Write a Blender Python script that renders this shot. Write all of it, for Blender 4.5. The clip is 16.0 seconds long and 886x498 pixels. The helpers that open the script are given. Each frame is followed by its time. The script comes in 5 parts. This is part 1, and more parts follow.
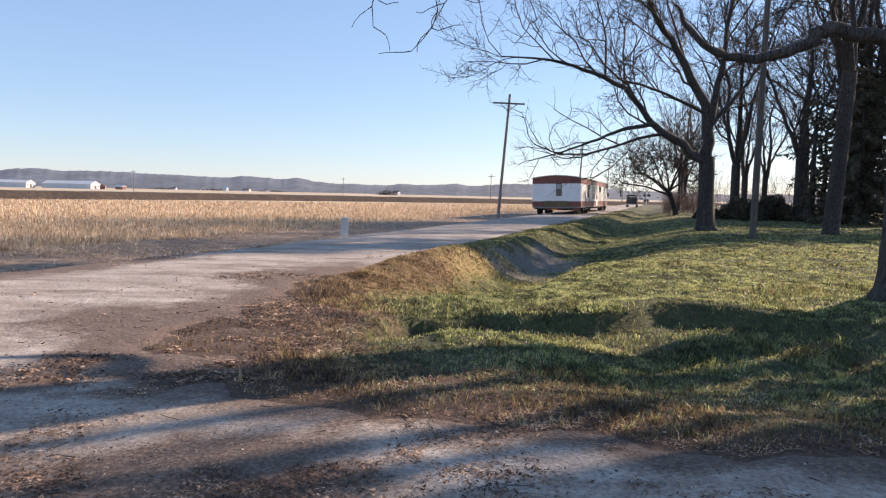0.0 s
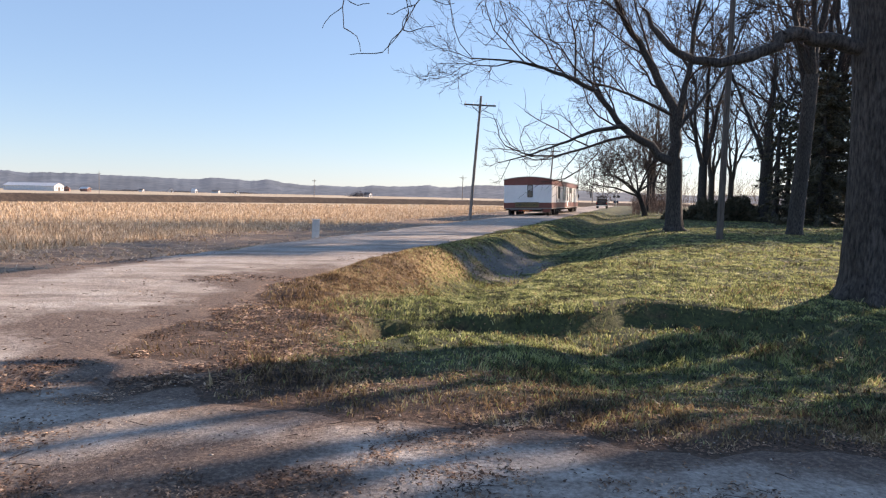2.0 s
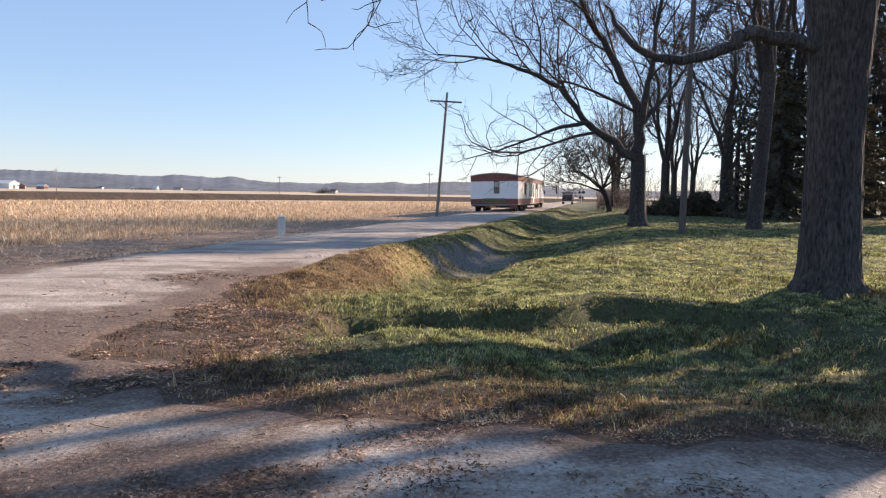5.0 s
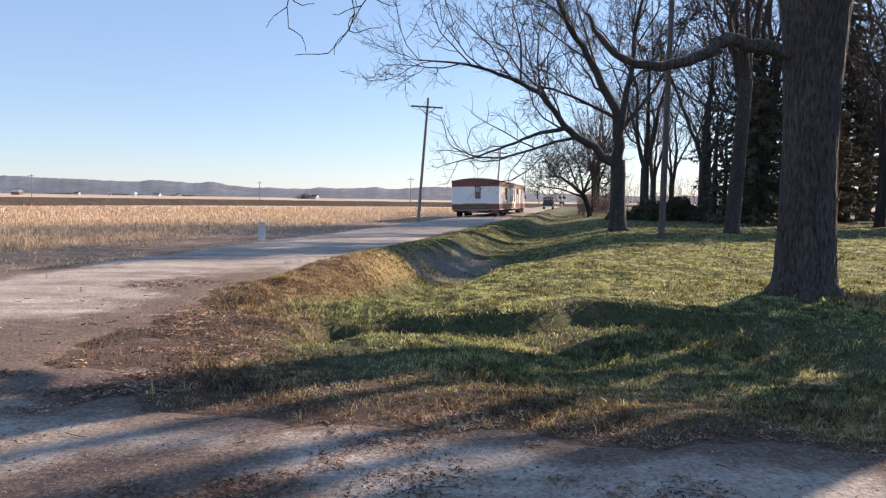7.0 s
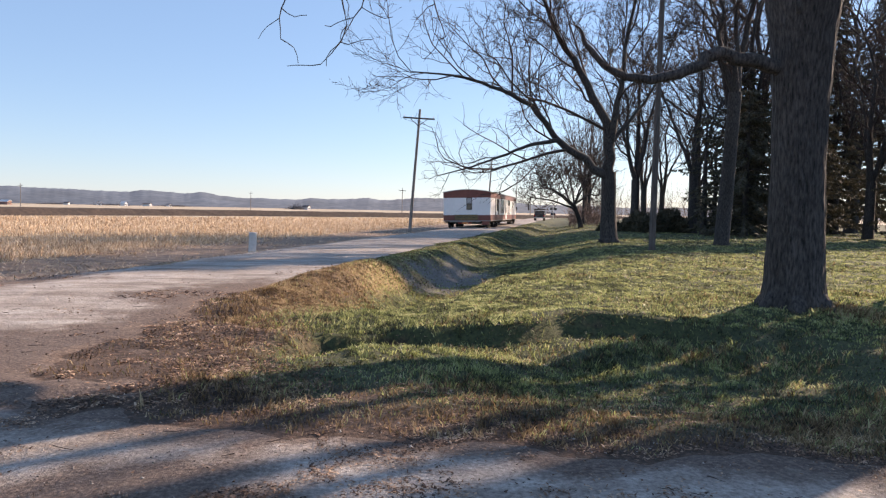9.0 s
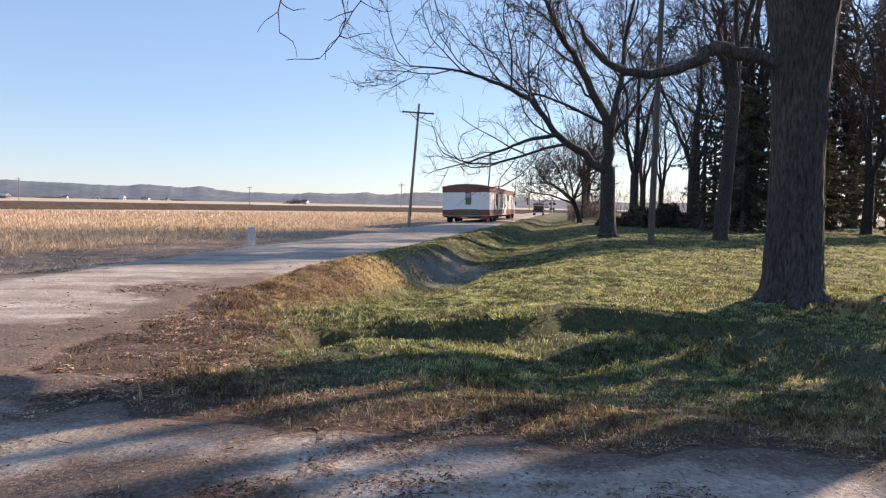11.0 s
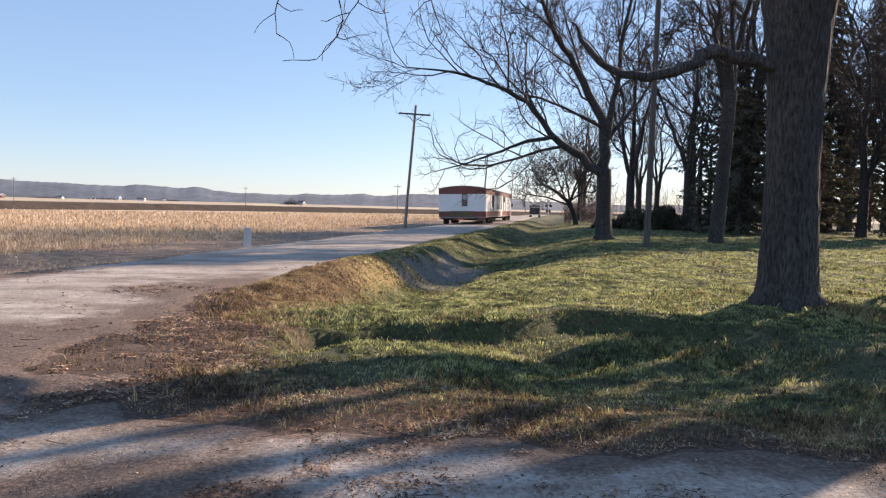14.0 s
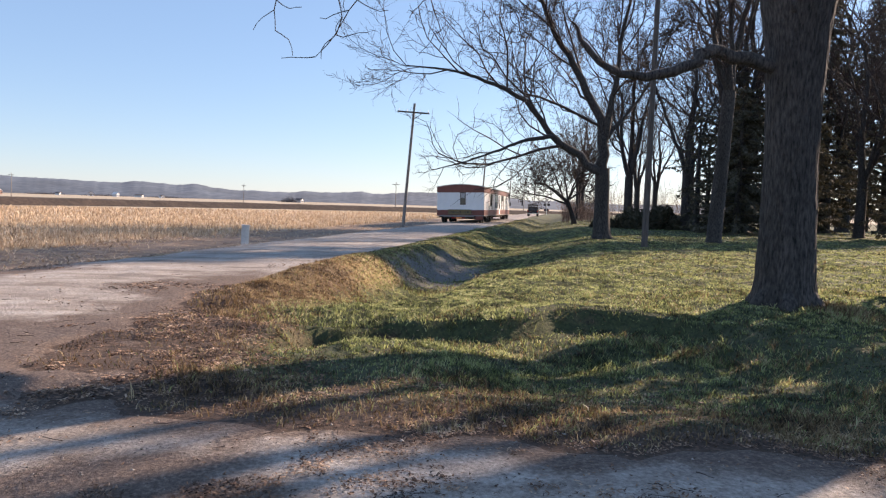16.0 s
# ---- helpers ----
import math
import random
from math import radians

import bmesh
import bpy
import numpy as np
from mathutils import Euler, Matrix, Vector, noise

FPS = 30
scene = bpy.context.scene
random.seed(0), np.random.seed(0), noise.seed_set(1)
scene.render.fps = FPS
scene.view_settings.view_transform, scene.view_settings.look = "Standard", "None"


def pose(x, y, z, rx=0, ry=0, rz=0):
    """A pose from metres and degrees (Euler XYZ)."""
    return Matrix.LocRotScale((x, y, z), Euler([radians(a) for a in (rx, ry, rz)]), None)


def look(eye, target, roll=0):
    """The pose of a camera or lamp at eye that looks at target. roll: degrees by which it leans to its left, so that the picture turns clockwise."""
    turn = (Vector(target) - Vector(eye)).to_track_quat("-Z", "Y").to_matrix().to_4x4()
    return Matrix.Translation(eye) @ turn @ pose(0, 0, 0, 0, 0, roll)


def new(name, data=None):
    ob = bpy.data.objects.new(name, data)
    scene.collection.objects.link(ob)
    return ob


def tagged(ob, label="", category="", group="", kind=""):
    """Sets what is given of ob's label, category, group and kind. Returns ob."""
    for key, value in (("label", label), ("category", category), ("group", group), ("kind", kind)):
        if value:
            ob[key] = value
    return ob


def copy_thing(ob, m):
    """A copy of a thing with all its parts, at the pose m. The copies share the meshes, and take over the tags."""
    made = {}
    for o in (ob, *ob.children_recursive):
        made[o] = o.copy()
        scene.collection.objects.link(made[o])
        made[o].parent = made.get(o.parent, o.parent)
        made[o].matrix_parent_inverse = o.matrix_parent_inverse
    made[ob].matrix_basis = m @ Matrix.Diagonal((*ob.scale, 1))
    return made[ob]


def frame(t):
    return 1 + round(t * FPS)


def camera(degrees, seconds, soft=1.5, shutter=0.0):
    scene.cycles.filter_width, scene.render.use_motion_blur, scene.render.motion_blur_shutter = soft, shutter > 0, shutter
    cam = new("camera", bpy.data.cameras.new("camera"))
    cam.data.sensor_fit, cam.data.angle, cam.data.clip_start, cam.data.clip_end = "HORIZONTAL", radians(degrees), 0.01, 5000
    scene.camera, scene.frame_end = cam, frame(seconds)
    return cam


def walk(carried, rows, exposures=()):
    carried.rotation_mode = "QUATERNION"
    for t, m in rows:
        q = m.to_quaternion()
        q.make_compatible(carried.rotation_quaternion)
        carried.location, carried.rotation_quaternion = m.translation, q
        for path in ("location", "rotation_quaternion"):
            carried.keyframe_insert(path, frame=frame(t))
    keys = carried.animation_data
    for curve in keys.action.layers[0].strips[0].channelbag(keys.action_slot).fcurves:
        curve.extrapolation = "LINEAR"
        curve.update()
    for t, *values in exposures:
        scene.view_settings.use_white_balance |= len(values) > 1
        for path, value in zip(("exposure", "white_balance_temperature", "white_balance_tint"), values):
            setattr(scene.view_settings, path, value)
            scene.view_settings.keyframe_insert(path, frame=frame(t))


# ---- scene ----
EYE = 1.5
EXPO0 = 1.14
cam = camera(66.0, 16.0, soft=1.25)
PATH = [
    (0.0, pose(0, 0, EYE, 85.44, -1.32, 0.99)),
    (0.5, pose(0, 0, EYE, 85.63, -1.54, 0.21)),
    (1.0, pose(0, 0, EYE, 85.48, -1.54, -0.30)),
    (1.5, pose(0, 0, EYE, 85.68, -1.29, -1.09)),
    (2.0, pose(0, 0, EYE, 85.62, -1.23, -1.37)),
    (2.5, pose(0, 0, EYE, 85.39, -1.28, -1.65)),
    (3.0, pose(0, 0, EYE, 85.31, -1.35, -1.95)),
    (3.5, pose(0, 0, EYE, 85.41, -1.41, -2.32)),
    (4.0, pose(0, 0, EYE, 85.37, -1.32, -2.89)),
    (6.5, pose(0, 0, EYE, 85.46, -0.87, -5.52)),
    (7.0, pose(0, 0, EYE, 85.84, -0.96, -5.71)),
    (7.5, pose(0, 0, EYE, 86.03, -1.26, -5.73)),
    (8.0, pose(0, 0, EYE, 86.24, -1.45, -5.91)),
    (8.5, pose(0, 0, EYE, 86.70, -1.19, -6.28)),
    (9.0, pose(0, 0, EYE, 86.78, -1.13, -6.42)),
    (11.5, pose(0, 0, EYE, 86.28, -1.27, -6.55)),
    (12.0, pose(0, 0, EYE, 86.29, -1.30, -6.61)),
    (12.5, pose(0, 0, EYE, 86.18, -1.22, -6.60)),
    (13.0, pose(0, 0, EYE, 86.28, -1.30, -6.60)),
    (13.5, pose(0, 0, EYE, 86.37, -1.41, -6.70)),
    (14.0, pose(0, 0, EYE, 86.47, -1.46, -6.81)),
    (14.5, pose(0, 0, EYE, 86.71, -1.37, -6.78)),
    (15.0, pose(0, 0, EYE, 86.87, -1.33, -6.94)),
    (15.5, pose(0, 0, EYE, 86.77, -1.58, -6.95)),
    (16.0, pose(0, 0, EYE, 86.34, -1.79, -6.96)),
]
walk(cam, PATH, exposures=[(0.0, EXPO0, 6560, 19), (16.0, EXPO0, 6560, 19)])

# ---------------- world and sun ----------------
SUN_AZ = radians(30.0)      # from +x towards +y
SUN_EL = radians(23.0)
world = bpy.data.worlds.new("world")
scene.world = world
world.use_nodes = True
wn = world.node_tree.nodes
sky = wn.new("ShaderNodeTexSky")
sky.sky_type, sky.sun_disc = "NISHITA", False
sky.sun_elevation, sky.sun_rotation = SUN_EL, radians(90) - SUN_AZ
sky.air_density, sky.dust_density, sky.ozone_density = 1.0, 0.1, 2.0
wn["Background"].inputs[1].default_value = 0.073
# thin even winter haze over the clear sky
haze = wn.new("ShaderNodeMix")
haze.data_type = "RGBA"
haze.inputs[0].default_value = 0.38
haze.inputs[7].default_value = (2.62, 4.38, 6.85, 1)
world.node_tree.links.new(sky.outputs[0], haze.inputs[6])
world.node_tree.links.new(haze.outputs[2], wn["Background"].inputs[0])
sun_data = bpy.data.lights.new("sun", "SUN")
sun_data.energy, sun_data.angle, sun_data.color = 5.0, radians(0.53), (1.0, 0.80, 0.59)
sun = new("sun", sun_data)
to_sun = Vector((math.cos(SUN_AZ) * math.cos(SUN_EL), math.sin(SUN_AZ) * math.cos(SUN_EL), math.sin(SUN_EL)))
sun.matrix_world = look(to_sun * 60, (0, 0, 0))

# ---------------- road frame: s across (right), a along ----------------
RA = radians(17.2)
CR, SR = math.cos(RA), math.sin(RA)


def rw(s, a):
    return s * CR + a * SR, -s * SR + a * CR


def smooth(x, lo, hi):
    t = np.clip((x - lo) / (hi - lo), 0, 1)
    return t * t * (3 - 2 * t)


def vnoise(x, y, size, seed):
    """Smooth lattice noise, -1 to 1."""
    x, y = np.asarray(x, float) / size, np.asarray(y, float) / size
    i, j = np.floor(x), np.floor(y)
    u, v = x - i, y - j
    u, v = u * u * (3 - 2 * u), v * v * (3 - 2 * v)

    def h(p, q):
        w = np.sin(p * 127.1 + q * 311.7 + seed * 74.7) * 43758.5453
        return 2 * (w - np.floor(w)) - 1
    return (h(i, j) * (1 - u) + h(i + 1, j) * u) * (1 - v) + (h(i, j + 1) * (1 - u) + h(i + 1, j + 1) * u) * v


def ditch_line(a):
    return -3.75 + 1.0 * smooth(a, 14, 34)


def swale(s, a):
    """Metres beyond the swale's far bank."""
    return a - (7.92 + 0.52 * (np.minimum(s, 0.2) + 3.0) + 0.05 * np.maximum(s, 0) + 0.10 * np.sin(s * 2.2) + 0.10 * vnoise(s, s * 0, 0.45, 17))


def height(s, a):
    """The ground's height."""
    s, a = np.asarray(s, float), np.asarray(a, float)
    x, y = rw(s, a)
    z = 0.06 * vnoise(x, y, 2.3, 1) + 0.042 * vnoise(x, y, 0.8, 2) + 0.022 * vnoise(x, y, 0.33, 4)
    z = z * (0.3 + 0.7 * smooth(s, -6, -3) * smooth(a, 4.0, 6.0))
    # shoulder and field to the left of the road
    z = z - 0.40 * smooth(-s, 10.4, 13.5)
    # crown of the road
    z = z - 0.05 * smooth(np.abs(s + 8.0), 0.8, 2.6) * smooth(a, 6, 14) * smooth(-s, 4.5, 5.5)
    # ditch between road and lawn
    d = s - ditch_line(a)
    wl, wr = 1.9, 2.3 + 2.0 * smooth(a, 14, 22)
    prof = np.where(d < 0, 1 - smooth(-d, 0.15, wl), 1 - smooth(d, 0.15, wr))
    depth = 0.92 * smooth(a, 9.0, 15.0)
    depth = depth * (1 - 0.42 * smooth(a, 21, 29)) * (1 - 0.2 * smooth(a, 40, 75)) * (1 - smooth(a, 120, 170))
    z = z - depth * prof
    # swale over the lawn, with a washed-out bank on its far side that ends in a hole at the drive
    g = swale(s, a)
    deep = 0.21 + 0.03 * vnoise(s, a * 0, 0.7, 8) + 0.46 * np.exp(-((s + 2.55) / 0.5) ** 4)
    reach = smooth(s, -3.4, -2.9) * (1 - smooth(s, 1.2, 3.0))
    z = z - deep * reach * np.where(g < 0, smooth(g, -1.9, -0.12), 1 - smooth(g, 0.0, 0.15))
    z = z - 0.14 * np.exp(-(((s + 2.6) / 1.5) ** 2 + ((a - 9.0) / 1.3) ** 2))
    z = z - 0.46 * np.exp(-(((s + 2.65) / 0.48) ** 4 + ((a - 8.0) / 0.24) ** 4))
    z = z + 0.06 * reach * np.exp(-((g - 0.5) / 0.4) ** 2)
    # bank beside the road
    z = z + 0.12 * np.exp(-(((s + 4.9) / 0.9) ** 2)) * smooth(a, 11, 15) * (1 - smooth(a, 30, 60))
    # hummocks on the leafy strip
    z = z + 0.07 * vnoise(x, y, 0.65, 25) * smooth(-s, 1.6, 3.0) * smooth(a, 6.2, 7.4) * (1 - smooth(a, 12, 15)) * smooth(-gravel_mask(s, a), 0.0, 0.8)
    # low ground on the lawn beside the drive
    z = z - 0.27 * smooth(a, 5.0, 6.5) * (1 - smooth(a, 7.7, 9.3)) * smooth(s, -1.8, 0.0) * (1 - smooth(s, 2.4, 3.8))
    # leafy hump where the ditch begins
    z = z + 0.16 * np.exp(-(((s + 5.0) / 0.8) ** 2 + ((a - 16.0) / 3.0) ** 2))
    # mound at the foot of the big tree
    z = z + 0.14 * np.exp(-(((s - 3.5) / 1.1) ** 2 + ((a - 11.3) / 1.1) ** 2))
    return z


def gravel_mask(s, a):
    """Over 0 on the road and the drive, in metres from their edge."""
    x, y = rw(s, a)
    n = 0.30 * vnoise(x, y, 1.7, 5) + 0.16 * vnoise(x, y, 0.45, 6) + 0.07 * vnoise(x, y, 0.17, 7)
    road = np.minimum(s + 10.7, -5.9 - s) + n * 0.6
    drive = 4.55 - a + 0.12 * s + n * 1.2
    apron = np.minimum(-4.5 - s - 0.42 * (a - 6.5), 13.5 - a) + n * 2.6
    apron = np.minimum(apron, s + 10.9)
    m = np.maximum(np.maximum(road, np.minimum(drive, s + 10.9)), apron)
    return m


def soil_mask(s, a):
    """1 where leaf mould lies over the gravel."""
    m = gravel_mask(s, a)
    x, y = rw(s, a)
    edge = (1 - smooth(m, 0.0, 1.2 + 0.6 * vnoise(x, y, 0.9, 14) + (1.3 + 0.8 * vnoise(x, y, 2.1, 13)) * smooth(-s, 3.5, 5.0))) * (1 - smooth(a, 11, 16))
    bed = np.exp(-(((s + 5.4) / 2.4) ** 2 + ((a - 6.1) / 1.2) ** 2)) * (0.9 + 0.4 * vnoise(x, y, 1.1, 15))
    near = np.exp(-((a - 2.9) / 1.1) ** 2) * (0.78 + 0.6 * vnoise(x, y, 1.1, 16)) * smooth(-s, -3.5, 1.0)
    return np.clip(np.maximum(np.maximum(edge, bed), near), 0, 1)


def wash_mask(s, a):
    """1 on the bare grey wash in the ditch."""
    x, y = rw(s, a)
    k = np.exp(-((s - ditch_line(a) + 0.35) / 1.15) ** 4) * smooth(a, 17.2, 19.2) * (1 - smooth(a, 23, 28))
    return np.clip(k * (0.85 + 0.5 * vnoise(x, y, 0.8, 27)), 0, 1)


def leaf_mask(s, a):
    """1 on the bare, leaf-strewn strip between gravel and grass."""
    m = gravel_mask(s, a)
    x, y = rw(s, a)
    near = 1 - smooth(a - 4.5 * smooth(-s, 3.9, 4.9), 9.5, 14.5)
    k = (1 - smooth(-m, 0.2, 2.4 + 1.0 * vnoise(x, y, 1.4, 9) + 1.0 * smooth(-s, 2.5, 4))) * near * (1 - 0.55 * smooth(s, -1.5, 1.5))
    g = swale(s, a)
    bank = np.exp(-((g - 0.05) / 0.11) ** 2) * smooth(s, -3.2, -2.9) * (1 - smooth(s, 0.6, 2.4)) * np.clip(0.05 + 0.5 * vnoise(x, y, 0.3, 18) + 1.4 * np.exp(-((s + 2.55) / 0.45) ** 4), 0, 1)
    k = np.maximum(k, bank)
    thin = (1 - smooth(-m, 0.05, 0.9)) * near
    return np.maximum(k, thin * 0.8)


# ---------------- materials ----------------
def mat(name, c1, c2, size=0.2, rough=0.8, bump=0.3, metal=0.0, big=2.0, amount=0.35, island=0.0, stretch=(1, 1, 1), detail=6):
    """Two colours mixed by grain of that size in metres, with a broader stain on top and relief."""
    m = bpy.data.materials.new(name)
    m.use_nodes = True
    n, l = m.node_tree.nodes, m.node_tree.links
    b = n["Principled BSDF"]
    co = n.new("ShaderNodeTexCoord")
    mp = n.new("ShaderNodeMapping")
    mp.inputs["Scale"].default_value = stretch
    l.new(co.outputs["Object"], mp.inputs[0])
    t1, t2 = n.new("ShaderNodeTexNoise"), n.new("ShaderNodeTexNoise")
    for t, sc in ((t1, 1 / size), (t2, 1 / big)):
        t.inputs["Scale"].default_value, t.inputs["Detail"].default_value, t.inputs["Roughness"].default_value = sc, detail, 0.6
        l.new(mp.outputs[0], t.inputs["Vector"])
    r = n.new("ShaderNodeValToRGB")
    r.color_ramp.elements[0].position, r.color_ramp.elements[1].position = 0.32, 0.68
    r.color_ramp.elements[0].color, r.color_ramp.elements[1].color = (*c1, 1), (*c2, 1)
    l.new(t1.outputs[0], r.inputs[0])
    h = n.new("ShaderNodeHueSaturation")
    mr = n.new("ShaderNodeMapRange")
    mr.inputs["From Min"].default_value, mr.inputs["From Max"].default_value = 0.3, 0.7
    mr.inputs["To Min"].default_value, mr.inputs["To Max"].default_value = 1 - amount, 1 + amount
    l.new(t2.outputs[0], mr.inputs[0])
    value = mr.outputs[0]
    if island:
        g = n.new("ShaderNodeNewGeometry")
        m2 = n.new("ShaderNodeMapRange")
        m2.inputs["To Min"].default_value, m2.inputs["To Max"].default_value = 1 - island, 1 + island
        l.new(g.outputs["Random Per Island"], m2.inputs[0])
        mul = n.new("ShaderNodeMath")
        mul.operation = "MULTIPLY"
        l.new(value, mul.inputs[0]), l.new(m2.outputs[0], mul.inputs[1])
        value = mul.outputs[0]
    l.new(value, h.inputs["Value"]), l.new(r.outputs[0], h.inputs["Color"])
    l.new(h.outputs[0], b.inputs["Base Color"])
    b.inputs["Roughness"].default_value, b.inputs["Metallic"].default_value = rough, metal
    if bump:
        bp = n.new("ShaderNodeBump")
        bp.inputs["Strength"].default_value, bp.inputs["Distance"].default_value = bump, size * 0.25
        l.new(t1.outputs[0], bp.inputs["Height"]), l.new(bp.outputs[0], b.inputs["Normal"])
    return m


def blade_mat(name, colours, rough=0.7, through_light=0.25):
    """Thin leaves: each blade takes one of the colours, and lets some light through."""
    m = bpy.data.materials.new(name)
    m.use_nodes = True
    n, l = m.node_tree.nodes, m.node_tree.links
    b = n["Principled BSDF"]
    g = n.new("ShaderNodeNewGeometry")
    r = n.new("ShaderNodeValToRGB")
    e = r.color_ramp.elements
    while len(e) < len(colours):
        e.new(0.5)
    for i, c in enumerate(colours):
        e[i].position, e[i].color = i / (len(colours) - 1), (*c, 1)
    # patches: whole tufts drift towards one end of the colours
    co, t = n.new("ShaderNodeTexCoord"), n.new("ShaderNodeTexNoise")
    t.inputs["Scale"].default_value, t.inputs["Detail"].default_value = 1.3, 4
    l.new(co.outputs["Object"], t.inputs["Vector"])
    mr, ad = n.new("ShaderNodeMapRange"), n.new("ShaderNodeMath")
    mr.inputs["From Min"].default_value, mr.inputs["From Max"].default_value = 0.3, 0.7
    mr.inputs["To Min"].default_value, mr.inputs["To Max"].default_value = -0.3, 0.3
    t3, m3 = n.new("ShaderNodeTexNoise"), n.new("ShaderNodeMapRange")
    t3.inputs["Scale"].default_value, t3.inputs["Detail"].default_value = 6.0, 3
    m3.inputs["From Min"].default_value, m3.inputs["From Max"].default_value = 0.3, 0.7
    m3.inputs["To Min"].default_value, m3.inputs["To Max"].default_value = -0.2, 0.55
    l.new(co.outputs["Object"], t3.inputs["Vector"]), l.new(t3.outputs[0], m3.inputs[0])
    sc = n.new("ShaderNodeMath")
    sc.operation = "MULTIPLY_ADD"
    sc.inputs[1].default_value = 0.6
    l.new(g.outputs["Random Per Island"], sc.inputs[0]), l.new(m3.outputs[0], sc.inputs[2])
    ad.operation, ad.use_clamp = "ADD", True
    l.new(t.outputs[0], mr.inputs[0]), l.new(mr.outputs[0], ad.inputs[0]), l.new(sc.outputs[0], ad.inputs[1])
    l.new(ad.outputs[0], r.inputs[0])
    l.new(r.outputs[0], b.inputs["Base Color"])
    b.inputs["Roughness"].default_value = rough
    tr, mx = n.new("ShaderNodeBsdfTranslucent"), n.new("ShaderNodeMixShader")
    l.new(r.outputs[0], tr.inputs[0])
    mx.inputs[0].default_value = through_light
    l.new(b.outputs[0], mx.inputs[1]), l.new(tr.outputs[0], mx.inputs[2])
    l.new(mx.outputs[0], n["Material Output"].inputs[0])
    return m


def ground_mat():
    """Turf, leaf-strewn soil and field soil, laid out by the sheet's own zones."""
    m = bpy.data.materials.new("ground_soil_and_turf")
    m.use_nodes = True
    n, l = m.node_tree.nodes, m.node_tree.links
    b = n["Principled BSDF"]
    co = n.new("ShaderNodeTexCoord")

    def tex(size, detail=6):
        t = n.new("ShaderNodeTexNoise")
        t.inputs["Scale"].default_value, t.inputs["Detail"].default_value, t.inputs["Roughness"].default_value = 1 / size, detail, 0.62
        l.new(co.outputs["Object"], t.inputs["Vector"])
        return t.outputs[0]

    def ramp(fac, *stops):
        r = n.new("ShaderNodeValToRGB")
        e = r.color_ramp.elements
        while len(e) < len(stops):
            e.new(0.5)
        for i, (p, c) in enumerate(stops):
            e[i].position, e[i].color = p, (*c, 1)
        l.new(fac, r.inputs[0])
        return r.outputs[0]

    def mix(fac, c1, c2):
        x = n.new("ShaderNodeMix")
        x.data_type = "RGBA"
        l.new(fac, x.inputs[0]), l.new(c1, x.inputs[6]), l.new(c2, x.inputs[7])
        return x.outputs[2]

    def zone(name):
        t = n.new("ShaderNodeAttribute")
        t.attribute_name = name
        ad = n.new("ShaderNodeMath")
        ad.operation = "ADD"
        l.new(t.outputs["Fac"], ad.inputs[0])
        ns = n.new("ShaderNodeMapRange")
        ns.inputs["To Min"].default_value, ns.inputs["To Max"].default_value = -0.45, 0.45
        l.new(tex(0.35), ns.inputs[0])
        l.new(ns.outputs[0], ad.inputs[1])
        c = n.new("ShaderNodeMapRange")
        c.inputs["From Min"].default_value, c.inputs["From Max"].default_value = 0.3, 0.7
        l.new(ad.outputs[0], c.inputs[0])
        return c.outputs[0]
    fine, mid, wide = tex(0.05), tex(0.5), tex(4.0)
    turf = mix(ramp(mid, (0.56, (0, 0, 0)), (0.76, (0.8, 0.8, 0.8))), ramp(fine, (0.3, (0.018, 0.022, 0.010)), (0.7, (0.075, 0.088, 0.03))),
               ramp(fine, (0.3, (0.085, 0.07, 0.035)), (0.7, (0.23, 0.185, 0.09))))
    leafy = ramp(fine, (0.28, (0.024, 0.015, 0.011)), (0.5, (0.066, 0.04, 0.027)), (0.72, (0.17, 0.105, 0.07)))
    crop = mix(ramp(wide, (0.42, (0, 0, 0)), (0.6, (1, 1, 1))), ramp(fine, (0.3, (0.20, 0.14, 0.09)), (0.7, (0.42, 0.32, 0.21))),
               ramp(fine, (0.3, (0.28, 0.21, 0.14)), (0.7, (0.50, 0.40, 0.27))))
    verge = ramp(mid, (0.35, (0.12, 0.08, 0.058)), (0.65, (0.31, 0.222, 0.155)))
    far = ramp(tex(90.0), (0.40, (0.34, 0.27, 0.19)), (0.52, (0.48, 0.40, 0.29)), (0.6, (0.28, 0.24, 0.16)))
    c = mix(zone("leafy"), turf, leafy)
    c = mix(zone("straw"), c, ramp(fine, (0.3, (0.11, 0.074, 0.036)), (0.5, (0.25, 0.178, 0.082)), (0.72, (0.44, 0.33, 0.165))))
    c = mix(zone("wash"), c, ramp(fine, (0.3, (0.085, 0.078, 0.07)), (0.5, (0.155, 0.143, 0.13)), (0.72, (0.27, 0.25, 0.225))))
    c = mix(zone("verge"), c, verge)
    c = mix(zone("crop"), c, crop)
    c = mix(zone("far"), c, far)
    l.new(c, b.inputs["Base Color"])
    b.inputs["Roughness"].default_value = 0.95
    bp = n.new("ShaderNodeBump")
    bp.inputs["Strength"].default_value, bp.inputs["Distance"].default_value = 0.8, 0.03
    l.new(fine, bp.inputs["Height"]), l.new(bp.outputs[0], b.inputs["Normal"])
    return m


